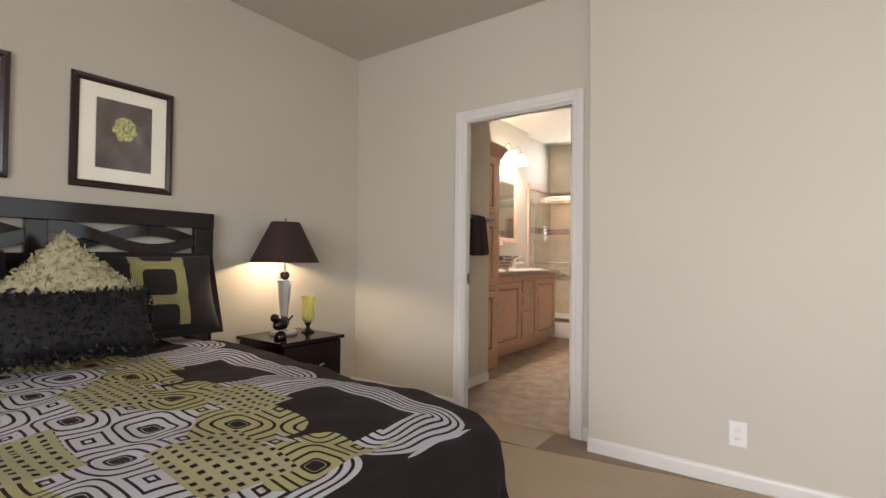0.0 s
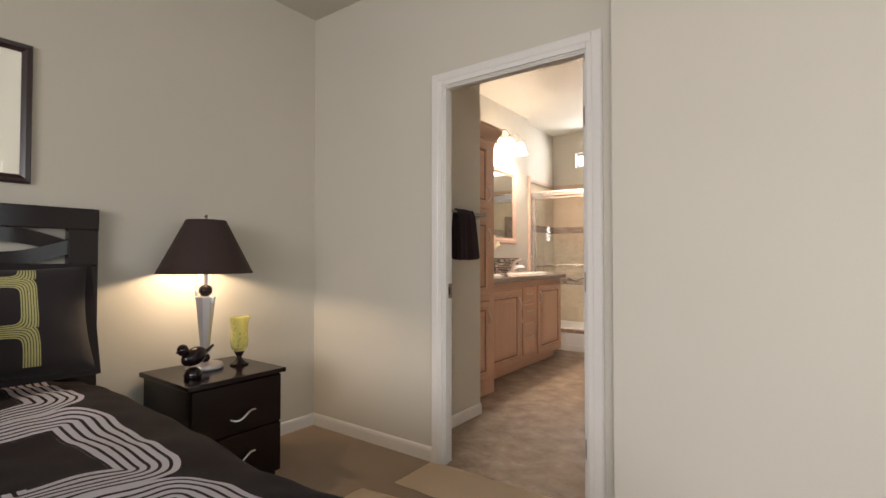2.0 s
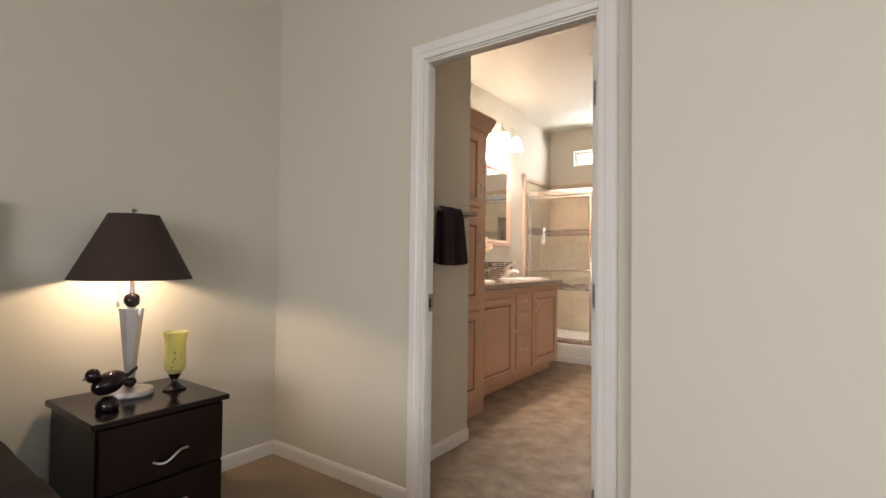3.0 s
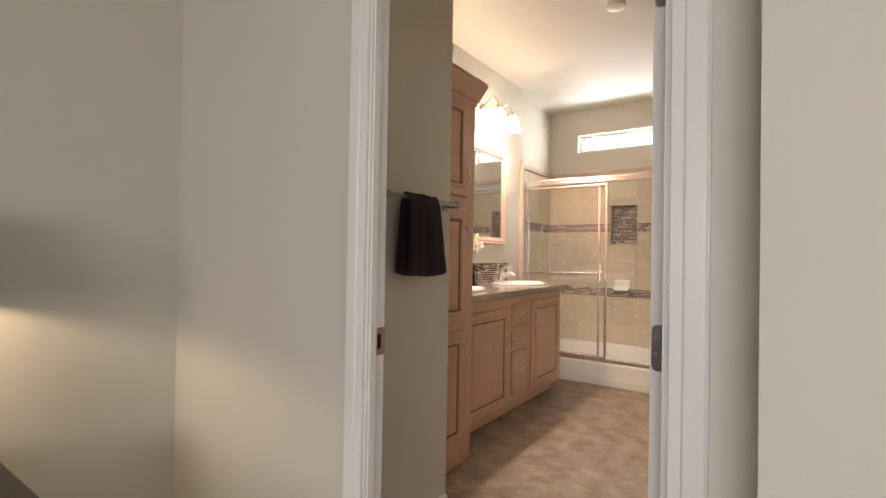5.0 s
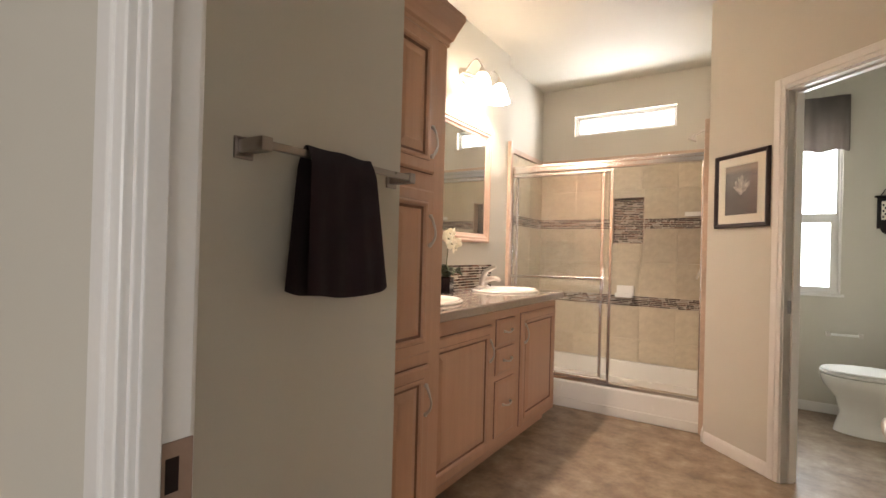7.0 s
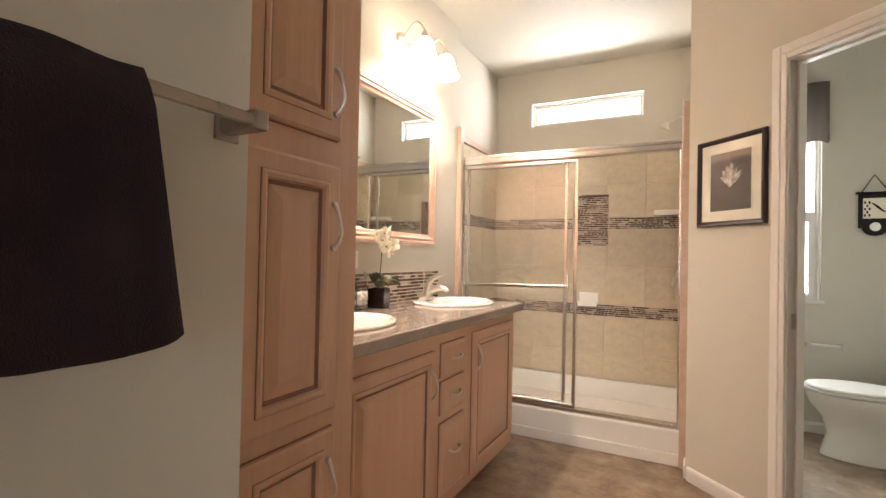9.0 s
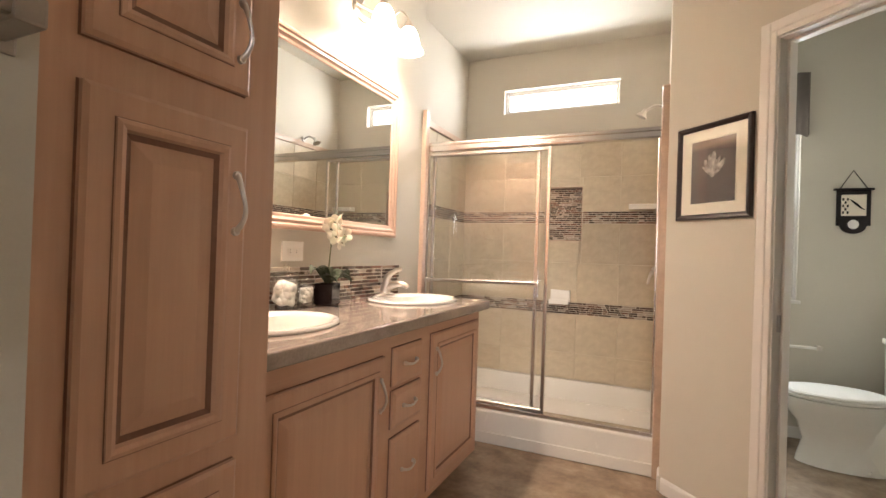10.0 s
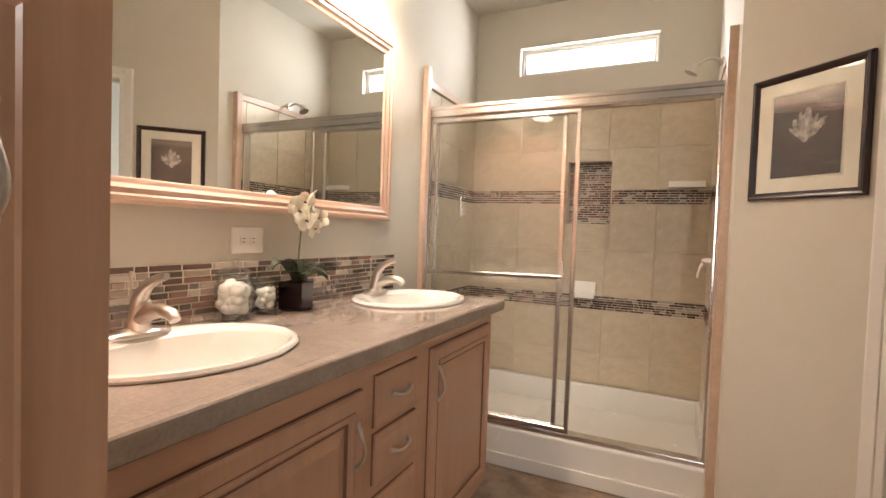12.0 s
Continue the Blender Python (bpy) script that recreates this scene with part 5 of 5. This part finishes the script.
def table_lamp():
    ob = thing("table_lamp", (-2.665, 2.383, 0.547), "brushed silver table lamp with a dark cone shade, lit", "lamp")
    z = 0.547
    part("foot", lathe([(0, z), (0.085, z), (0.088, z + 0.008), (0.082, z + 0.024), (0.02, z + 0.030), (0, z + 0.03)], 36, at=(-2.665, 2.383, 0)), LAMPMETAL, ob, smooth=True)
    part("lower_ball", lathe([(0.022 * math.sin(a * math.pi / 10) + 0.002, z + 0.052 - 0.022 * math.cos(a * math.pi / 10)) for a in range(11)], 22, at=(-2.665, 2.383, 0)), BLACK, ob, "black ball", smooth=True)
    part("column", lathe([(0, z + 0.072), (0.017, z + 0.072), (0.020, z + 0.08), (0.047, z + 0.348), (0.050, z + 0.350), (0.050, z + 0.357), (0, z + 0.359)], 8, at=(-2.665, 2.383, 0)), LAMPMETAL, ob, "tapered faceted silver column")
    part("upper_ball", lathe([(0.030 * math.sin(a * math.pi / 10) + 0.002, z + 0.388 - 0.030 * math.cos(a * math.pi / 10)) for a in range(11)], 22, at=(-2.665, 2.383, 0)), BLACK, ob, "dark glossy ball", smooth=True)
    part("neck", tube([(-2.665, 2.383, z + 0.41), (-2.665, 2.383, z + 0.50)], 0.009, 12), LAMPMETAL, ob)
    for dx, dy, low in ((0.030, -0.062, 0.945), (0.045, 0.012, 0.905)):
        chain = part("pull_chain", tube([(-2.665 + dx, 2.383 + dy, 1.05), (-2.665 + dx, 2.383 + dy, low)], 0.0014, 6), LAMPMETAL, ob, "thin pull chain")
        part("drop", lathe([(0, -0.034), (0.005, -0.031), (0.008, -0.018), (0.005, -0.004), (0, 0)], 12, at=(-2.665 + dx, 2.383 + dy, low)), WHITE, chain, "cream pull drop", smooth=True)
    sh = part("shade", lathe([(0.222, 1.022), (0.092, 1.288), (0.090, 1.288), (0.220, 1.022)], 48, at=(-2.665, 2.383, 0)), SHADE, ob, "dark brown cone shade", smooth=True)
    # full disc added inside the top to block the bulb's upward light
    part("added_light_cap", lathe([(0.0, 1.276), (0.0925, 1.276), (0.0925, 1.2765), (0.0, 1.2765)], 40, at=(-2.665, 2.383, 0)), SHADE, ob)
    part("bulb", lathe([(0, 1.06), (0.020, 1.07), (0.029, 1.095), (0.022, 1.125), (0.012, 1.14), (0, 1.145)], 18, at=(-2.665, 2.383, 0)), BULB, ob, "lit bulb", smooth=True).visible_shadow = False
    part("harp", join(tube([(-2.665, 2.383, 1.16), (-2.665, 2.383, 1.30)], 0.003, 8), tube([(-2.753, 2.38, 1.284), (-2.577, 2.38, 1.284)], 0.002, 6)), STEEL, ob)
    part("finial", lathe([(0, 1.29), (0.010, 1.292), (0.006, 1.300), (0.011, 1.308), (0, 1.318)], 14, at=(-2.665, 2.383, 0)), CHROME, ob, smooth=True)


def goblet():
    ob = thing("candle_goblet", (-2.61, 2.535, 0.547), "lime glass hurricane on a dark turned foot", "candle holder")
    z = 0.547
    part("foot", lathe([(0, z), (0.044, z), (0.046, z + 0.006), (0.030, z + 0.016), (0.014, z + 0.030), (0.012, z + 0.042), (0.024, z + 0.060), (0.026, z + 0.068), (0, z + 0.068)], 28, at=(-2.61, 2.535, 0)), BLACK, ob, "dark turned foot", smooth=True)
    part("glass", lathe([(0, z + 0.070), (0.026, z + 0.070), (0.040, z + 0.085), (0.044, z + 0.115), (0.041, z + 0.17), (0.043, z + 0.21), (0.051, z + 0.245), (0.048, z + 0.245), (0.040, z + 0.21), (0.038, z + 0.17), (0.041, z + 0.115), (0.037, z + 0.088), (0, z + 0.075)], 32, at=(-2.61, 2.535, 0)), FRIT, ob, "spotted lime glass", smooth=True)


def bird():
    z = 0.547
    own = lathe([(0, 0.0), (0.032, 0.0), (0.036, 0.01), (0.030, 0.030), (0.016, 0.042), (0, 0.044)], 22)
    body = bmesh.new()
    bmesh.ops.create_uvsphere(body, u_segments=20, v_segments=12, radius=1.0)
    body.transform(Matrix.Translation((0, 0.005, 0.085)) @ pose(0, 0, 0, 12) @ Matrix.Diagonal((0.034, 0.060, 0.036, 1)))
    join(own, body)
    head = bmesh.new()
    bmesh.ops.create_uvsphere(head, u_segments=16, v_segments=10, radius=0.023)
    head.transform(Matrix.Translation((0, -0.052, 0.118)))
    join(own, head)
    tube([(0, -0.070, 0.116), (0, -0.086, 0.110)], [0.007, 0.001], 8, own)
    tube([(0, 0.045, 0.088), (0, 0.075, 0.098), (0, 0.105, 0.114)], [0.018, 0.014, 0.010], 10, own, flat=0.5)
    own.transform(pose(-2.515, 2.25, z, 0, 0, 14) @ Matrix.Diagonal((1.15, 1.05, 1.15, 1)))
    solid("bird_figurine", own, BLACK, "glossy black bird figurine on the nightstand", "figurine", smooth=True)


nightstand()
table_lamp()
goblet()
bird()
for x0, x1, y0, y1, skew in ((-1.86, -1.10, 2.90, 3.21, 0.0), (-1.95, 0.9, 1.95, 2.77, 0.155)):
    own = bmesh.new()
    nx, ny = 24, 14
    g = [[own.verts.new((x0 + (x1 - x0) * i / (nx - 1) + 0.006 * noise.noise(Vector((i, j * 0.7, 2))), y0 + (min(y1 + skew * (x1 - x0) * i / (nx - 1), 3.21 if not skew else 3.055) - y0) * j / (ny - 1) + 0.008 * noise.noise(Vector((i * 0.6, j, 7))), 0.006 + 0.002 * noise.noise(Vector((i * 0.8, j * 0.8, 0))))) for j in range(ny)] for i in range(nx)]
    for a, b in zip(g, g[1:]):
        for j in range(ny - 1):
            own.faces.new((a[j], b[j], b[j + 1], a[j + 1]))
    bmesh.ops.solidify(own, geom=own.faces[:], thickness=0.005)
    solid("floor_runner", own, MATCLOTH, "thin cream cloth runner laid on the carpet", "rug")


# ---- bathroom door ----
def bath_door():
    m = Matrix.Translation((-1.022, 3.296, 0.008)) @ pose(0, 0, 0, 0, 0, 84.6)
    ob = thing("door_bathroom", m, "white six-panel door standing open into the bathroom", "door", kind="structure")
    w, h, t = 0.742, 2.0, 0.035
    part("slab", box(0, w, 0, t, 0, h, 0.002), TRIM, ob, local=True)
    for side in (1, -1):
        for x0, x1 in ((0.11, 0.335), (0.407, 0.632)):
            for z0, z1 in ((0.20, 0.80), (0.96, 1.56), (1.67, 1.89)):
                mm = Matrix.Translation(((x0 + x1) / 2, t if side > 0 else 0, (z0 + z1) / 2)) @ pose(0, 0, 0, -90 if side > 0 else 90)
                part("panel_moulding", ring_frame(x1 - x0, z1 - z0, [(0, 0.0005), (0.006, 0.005), (0.016, 0.003), (0.022, 0.0005)], mm), TRIM, ob, local=True)
        y = t if side > 0 else 0
        hd = part("lever_handle", tube([(w - 0.062, y, 0.93), (w - 0.062, y + side * 0.010, 0.93)], 0.031, 22), CHROME, ob, "nickel lever handle", local=True)
        part("neck", tube([(w - 0.062, y + side * 0.008, 0.93), (w - 0.062, y + side * 0.026, 0.93)], 0.011, 12), CHROME, hd, local=True)
        part("lever", tube([(w - 0.055, y + side * 0.024, 0.93), (w - 0.10, y + side * 0.028, 0.931), (w - 0.165, y + side * 0.025, 0.926)], [0.012, 0.010, 0.008], 12), CHROME, hd, local=True, smooth=True)
    for z in (0.98, 1.745, 0.22):
        bm = bmesh.new()
        edge = [(-0.004, z - 0.048)]
        for cz, turn in ((z - 0.036, -90), (z + 0.036, 0)):
            edge += [(0.019 + 0.012 * math.cos(radians(turn + 18 * k)), cz + 0.012 * math.sin(radians(turn + 18 * k))) for k in range(6)]
        edge.append((-0.004, z + 0.048))
        bm.faces.new([bm.verts.new((-0.0028, y, zz)) for y, zz in edge])
        bmesh.ops.solidify(bm, geom=bm.faces[:], thickness=0.0026)
        leaf = part("hinge_leaf", bm, STEEL, ob, "dark steel hinge leaf with rounded corners", local=True)
        for q, dz in ((0.008, -0.036), (0.022, -0.012), (0.022, 0.022), (0.008, 0.036)):
            part("screw", tube([(-0.0042, q, z + dz), (-0.001, q, z + dz)], [0.0032, 0.0045], 10), CHROME, leaf, "bright screw head", local=True)
        for k in range(5):
            zz = z - 0.048 + 0.0192 * k
            part("knuckle", tube([(-0.004, -0.006, zz + 0.0006), (-0.004, -0.006, zz + 0.0186)], 0.0055, 10), CHROME if k % 2 else STEEL, leaf, local=True, smooth=True)


bath_door()

# ---- toilet room ----
def toilet():
    m = Matrix.Translation((-0.02, 7.37, 0)) @ pose(0, 0, 0, 0, 0, 180)
    ob = thing("toilet", m, "white two-piece toilet with a closed lid", "toilet")
    own = bmesh.new()
    rows = []
    for z, cx, rx, ry in ((0.0, 0.44, 0.245, 0.125), (0.03, 0.44, 0.24, 0.12), (0.14, 0.44, 0.21, 0.105), (0.24, 0.46, 0.22, 0.125), (0.32, 0.49, 0.255, 0.165), (0.375, 0.502, 0.262, 0.182), (0.395, 0.502, 0.262, 0.184), (0.40, 0.502, 0.24, 0.165)):
        rows.append([own.verts.new((cx + rx * math.cos(2 * math.pi * k / 36), ry * math.sin(2 * math.pi * k / 36), z)) for k in range(36)])
    for a, b in zip(rows, rows[1:]):
        for k in range(36):
            own.faces.new((a[k], a[(k + 1) % 36], b[(k + 1) % 36], b[k]))
    own.faces.new(rows[-1])
    own.faces.new(rows[0][::-1])
    part("bowl", own, PORCELAIN, ob, smooth=True, local=True)
    part("seat", lathe([(0, 0.402), (1.0, 0.402), (1.03, 0.408), (1.03, 0.416), (1.0, 0.421), (0, 0.421)], 40, at=(0.502, 0, 0), sx=0.258, sy=0.182), WHITE, ob, smooth=True, local=True)
    part("lid", lathe([(0, 0.424), (1.0, 0.424), (1.02, 0.430), (0.98, 0.440), (0.6, 0.447), (0, 0.449)], 40, at=(0.502, 0, 0), sx=0.258, sy=0.182), WHITE, ob, smooth=True, local=True)
    tank = part("tank", box(0.005, 0.20, -0.215, 0.215, 0.38, 0.72, 0.02, 3), PORCELAIN, ob, local=True, smooth=True)
    part("tank_lid", box(0.0, 0.21, -0.225, 0.225, 0.72, 0.755, 0.010, 3), PORCELAIN, ob, local=True)
    part("pedestal_back", box(0.06, 0.40, -0.10, 0.10, 0.0, 0.385, 0.03, 3), PORCELAIN, ob, local=True)
    part("flush_lever", tube([(0.205, 0.16, 0.67), (0.222, 0.16, 0.67), (0.226, 0.10, 0.665)], 0.006, 10), CHROME, tank, local=True, smooth=True)
    part("bolt_cap", lathe([(0, 0.02), (0.010, 0.016), (0.014, 0.0), (0, 0)], 14, at=(0.36, 0.128, 0.02)), WHITE, ob, local=True)


toilet()
tp = thing("wall_bar", (-0.60, 7.79, 0.63), "white bar on nickel posts low on the toilet wall", "towel bar")
part("rod", tube([(-0.70, 7.745, 0.63), (-0.505, 7.745, 0.63)], 0.010, 12), WHITE, tp)
for x in (-0.70, -0.505):
    part("post", box(x - 0.014, x + 0.014, 7.73, 7.79, 0.614, 0.646, 0.004), CHROME, tp)


def plaque():
    ob = thing("hanging_plaque", (-0.334, 7.79, 1.40), "small black hanging plaque with a bird panel and a dial", "wall plaque")
    part("board", box(-0.425, -0.243, 7.772, 7.788, 1.455, 1.69, 0.004), BLACK, ob)
    b = lathe([(0, 0), (1, 0), (1, 0.014), (0, 0.014)], 32, sx=0.070, sy=0.055)
    b.transform(Matrix.Translation((-0.334, 7.787, 1.458)) @ pose(0, 0, 0, 90))
    part("rounded_foot", b, BLACK, ob)
    part("ledge", box(-0.44, -0.228, 7.765, 7.789, 1.69, 1.706, 0.004), BLACK, ob)
    pan = part("picture_panel", box(-0.40, -0.268, 7.7695, 7.7725, 1.522, 1.662, 0.001), MATBOARD, ob, "cream panel with a small bird shape")
    bm = None
    for i in range(5):
        for j in range(3):
            if (i + j) % 2 == 0:
                bm = box(-0.395 + j * 0.012, -0.385 + j * 0.012, 7.7688, 7.7698, 1.535 + i * 0.022, 1.552 + i * 0.022, bm=bm)
    part("checks", bm, ESPRESSO, pan)
    part("bird_shape", tube([(-0.352, 7.769, 1.63), (-0.325, 7.769, 1.605), (-0.295, 7.769, 1.575), (-0.276, 7.769, 1.562)], [0.004, 0.013, 0.009, 0.002], 10, flat=0.3), ESPRESSO, pan)
    d = lathe([(0, 0.003), (0.9, 0.003), (1, 0), (0, 0)], 28, sx=0.03, sy=0.03)
    d.transform(Matrix.Translation((-0.334, 7.7715, 1.465)) @ pose(0, 0, 0, 90))
    part("dial", d, WHITE, ob, "small pale dial")
    part("cord", tube([(-0.405, 7.781, 1.705), (-0.335, 7.786, 1.825), (-0.262, 7.781, 1.705)], 0.004, 8), DARKFRAME, ob, "twisted hanging cord")


plaque()


def valance():
    own = bmesh.new()
    n, rows = 70, []
    for i in range(n):
        u = i / (n - 1)
        row = []
        for j in range(9):
            v = j / 8
            x = -1.30 + 0.70 * u
            y = 7.715 + 0.010 * math.sin(u * 46) * (0.3 + 0.7 * v) + 0.006 * math.sin(u * 19)
            row.append(own.verts.new((x, y, 2.49 - 0.43 * v + 0.010 * math.sin(u * 23) * v)))
        rows.append(row)
    for a, b in zip(rows, rows[1:]):
        for j in range(8):
            own.faces.new((a[j], a[j + 1], b[j + 1], b[j]))
    bmesh.ops.solidify(own, geom=own.faces[:], thickness=0.006)
    ob = thing("window_valance", (-0.95, 7.79, 2.06), "gathered taupe valance above the toilet window", "curtain")
    part("cloth", own, VALANCE, ob, smooth=True)
    part("return", box(-0.602, -0.597, 7.715, 7.789, 2.065, 2.49), VALANCE, ob)
    part("rod", tube([(-1.31, 7.74, 2.47), (-0.602, 7.74, 2.47)], 0.008, 10), WHITE, ob)


valance()
vent = thing("smoke_alarm", (-1.72, 5.46, 2.825), "round white smoke alarm on the bathroom ceiling", "smoke alarm")
part("housing", lathe([(0, 2.8645), (0.062, 2.8645), (0.065, 2.850), (0.058, 2.837), (0.03, 2.827), (0, 2.825)], 30, at=(-1.72, 5.46, 0)), WHITE, vent, smooth=True)

# ---- wall pieces: tiles and mosaic ----
def unit_piece(name, material, soft):
    own = box(-0.5, 0.5, -0.5, 0.5, 0, 1)
    tops = [v for v in own.verts if v.co.z > 0.5]
    for v in tops:
        v.co.x *= 1 - soft
        v.co.y *= 1 - soft
    return mesh_of(name, own, material)


TILE_MESH, MOSAIC_MESH = unit_piece("tile", TILE, 0.012), unit_piece("mosaic_strip", MOSAIC, 0.10)


def piece(name, mesh, parent, m, sx, sy, sz):
    ob = new(name, mesh)
    ob.parent = parent
    ob.matrix_local = HOME[parent].inverted() @ m @ Matrix.Diagonal((sx, sy, sz, 1))
    return ob


def cut_out(rect, hole):
    """What is left of a rectangle (x0, x1, z0, z1) round a hole, as rectangles."""
    x0, x1, z0, z1 = rect
    if not hole or x1 <= hole[0] or x0 >= hole[1] or z1 <= hole[2] or z0 >= hole[3]:
        return [rect]
    a, b = max(x0, hole[0]), min(x1, hole[1])
    left = [(x0, a, z0, z1), (b, x1, z0, z1), (a, b, z0, hole[2]), (a, b, hole[3], z1)]
    return [r for r in left if r[1] - r[0] > 0.006 and r[3] - r[2] > 0.006]


def tiled(name, label, m, w, rows, hole=None):
    """Tiles on a grout bed: m puts x along the wall, y up and z out of it; rows are (low, high)."""
    ob = thing(name, m, label, "tile wall", kind="structure")
    bed_mesh = None
    for x0, x1, z0, z1 in cut_out((0, w, rows[0][0], rows[-1][1]), hole):
        bed_mesh = box(x0, x1, z0, z1, 0.0005, 0.0055, bm=bed_mesh)
    part("grout_bed", bed_mesh, TILEGROUT, ob, local=True)
    for lo, hi in rows:
        x = w
        while x > 0.01:
            for a, b, c, d in cut_out((max(x - 0.305, 0), x, lo, hi), hole):
                piece("tile", TILE_MESH, ob, m @ Matrix.Translation(((a + b) / 2, (c + d) / 2, 0.0054)), b - a - 0.0022, d - c - 0.0022, 0.0035 + random.uniform(0, 0.0004))
            x = max(x - 0.305, 0)
    return ob


def mosaic(name, label, m, w, z0, z1, pitch, out=0.0056, lengths=(0.03, 0.055, 0.085)):
    """Rows of glass and stone strips in pale grout."""
    ob = thing(name, m, label, "mosaic", kind="structure")
    part("grout_bed", box(0, w, z0, z1, 0.0006, out), GROUT, ob, local=True)
    n = max(1, round((z1 - z0) / pitch))
    step = (z1 - z0) / n
    for i in range(n):
        x = -random.uniform(0, 0.04)
        while x < w - 0.006:
            ln = random.choice(lengths) * random.uniform(0.85, 1.15)
            a, b = max(x, 0.001), min(x + ln, w - 0.001)
            if b - a > 0.008:
                piece("mosaic_strip", MOSAIC_MESH, ob, m @ Matrix.Translation(((a + b) / 2, z0 + (i + 0.5) * step, out - 0.0004)), b - a - 0.0032, step - 0.0034, 0.0030 + random.uniform(0, 0.0012))
            x += ln
    return ob


BACK = Matrix(((1, 0, 0, -3.058), (0, 0, -1, 7.648), (0, 1, 0, 0), (0, 0, 0, 1)))
LEFT = Matrix(((0, 0, 1, -3.058), (1, 0, 0, 6.672), (0, 1, 0, 0), (0, 0, 0, 1)))
RIGHT = Matrix(((0, 0, -1, -1.462), (1, 0, 0, 6.672), (0, 1, 0, 0), (0, 0, 0, 1)))
ROWS_Z = ((0.225, 0.43), (0.43, 0.735), (0.83, 1.142), (1.142, 1.453), (1.547, 1.82), (1.82, 2.098))
NICHE = (0.712, 1.003, 1.315, 1.745)
for name, label, m, w, at in (("tile_wall_back", "tan ceramic tile on the shower's back wall", BACK, 1.59, 0), ("tile_wall_side", "tan ceramic tile on the shower's vanity-side wall", LEFT, 0.97, 1), ("tile_wall_side", "tan ceramic tile on the shower's valve wall", RIGHT, 0.97, 2)):
    for a, b in ((0, 2), (2, 4), (4, 6)):
        tiled(name, label, m, w, ROWS_Z[a:b], NICHE if at == 0 else None)
    for z0, z1 in ((0.735, 0.83), (1.453, 1.547)):
        if at == 0 and z0 > 1:
            mosaic("mosaic_band", "band of brown glass and stone mosaic in the shower", m, 0.710, z0, z1, 0.0158)
            mosaic("mosaic_band", "band of brown glass and stone mosaic in the shower", m @ Matrix.Translation((1.005, 0, 0)), 0.585, z0, z1, 0.0158)
        else:
            mosaic("mosaic_band", "band of brown glass and stone mosaic in the shower", m, w, z0, z1, 0.0158)
mosaic("mosaic_niche", "recessed niche backed with brown glass and stone mosaic", BACK @ Matrix.Translation((NICHE[0], 0, -0.085)), NICHE[1] - NICHE[0], NICHE[2], NICHE[3], 0.0158)
for x0, x1, z0, z1 in ((0.7122, 0.7162, 1.3152, 1.7448), (0.9988, 1.0028, 1.3152, 1.7448), (0.7164, 0.9986, 1.3152, 1.3192), (0.7164, 0.9986, 1.7408, 1.7448)):
    lining = box(x0, x1, z0, z1, -0.078, 0.007)
    lining.transform(BACK)
    solid("niche_lining", lining, TRIMTILE, "tan tile edge lining the shower niche", "tile edging", "structure")
mosaic("mosaic_backsplash", "brown and grey glass mosaic backsplash behind the sinks", Matrix(((0, 0, 1, -2.959), (1, 0, 0, 4.60), (0, 1, 0, 0), (0, 0, 0, 1))), 1.755, 0.929, 1.105, 0.0205, 0.004, (0.035, 0.07, 0.105))
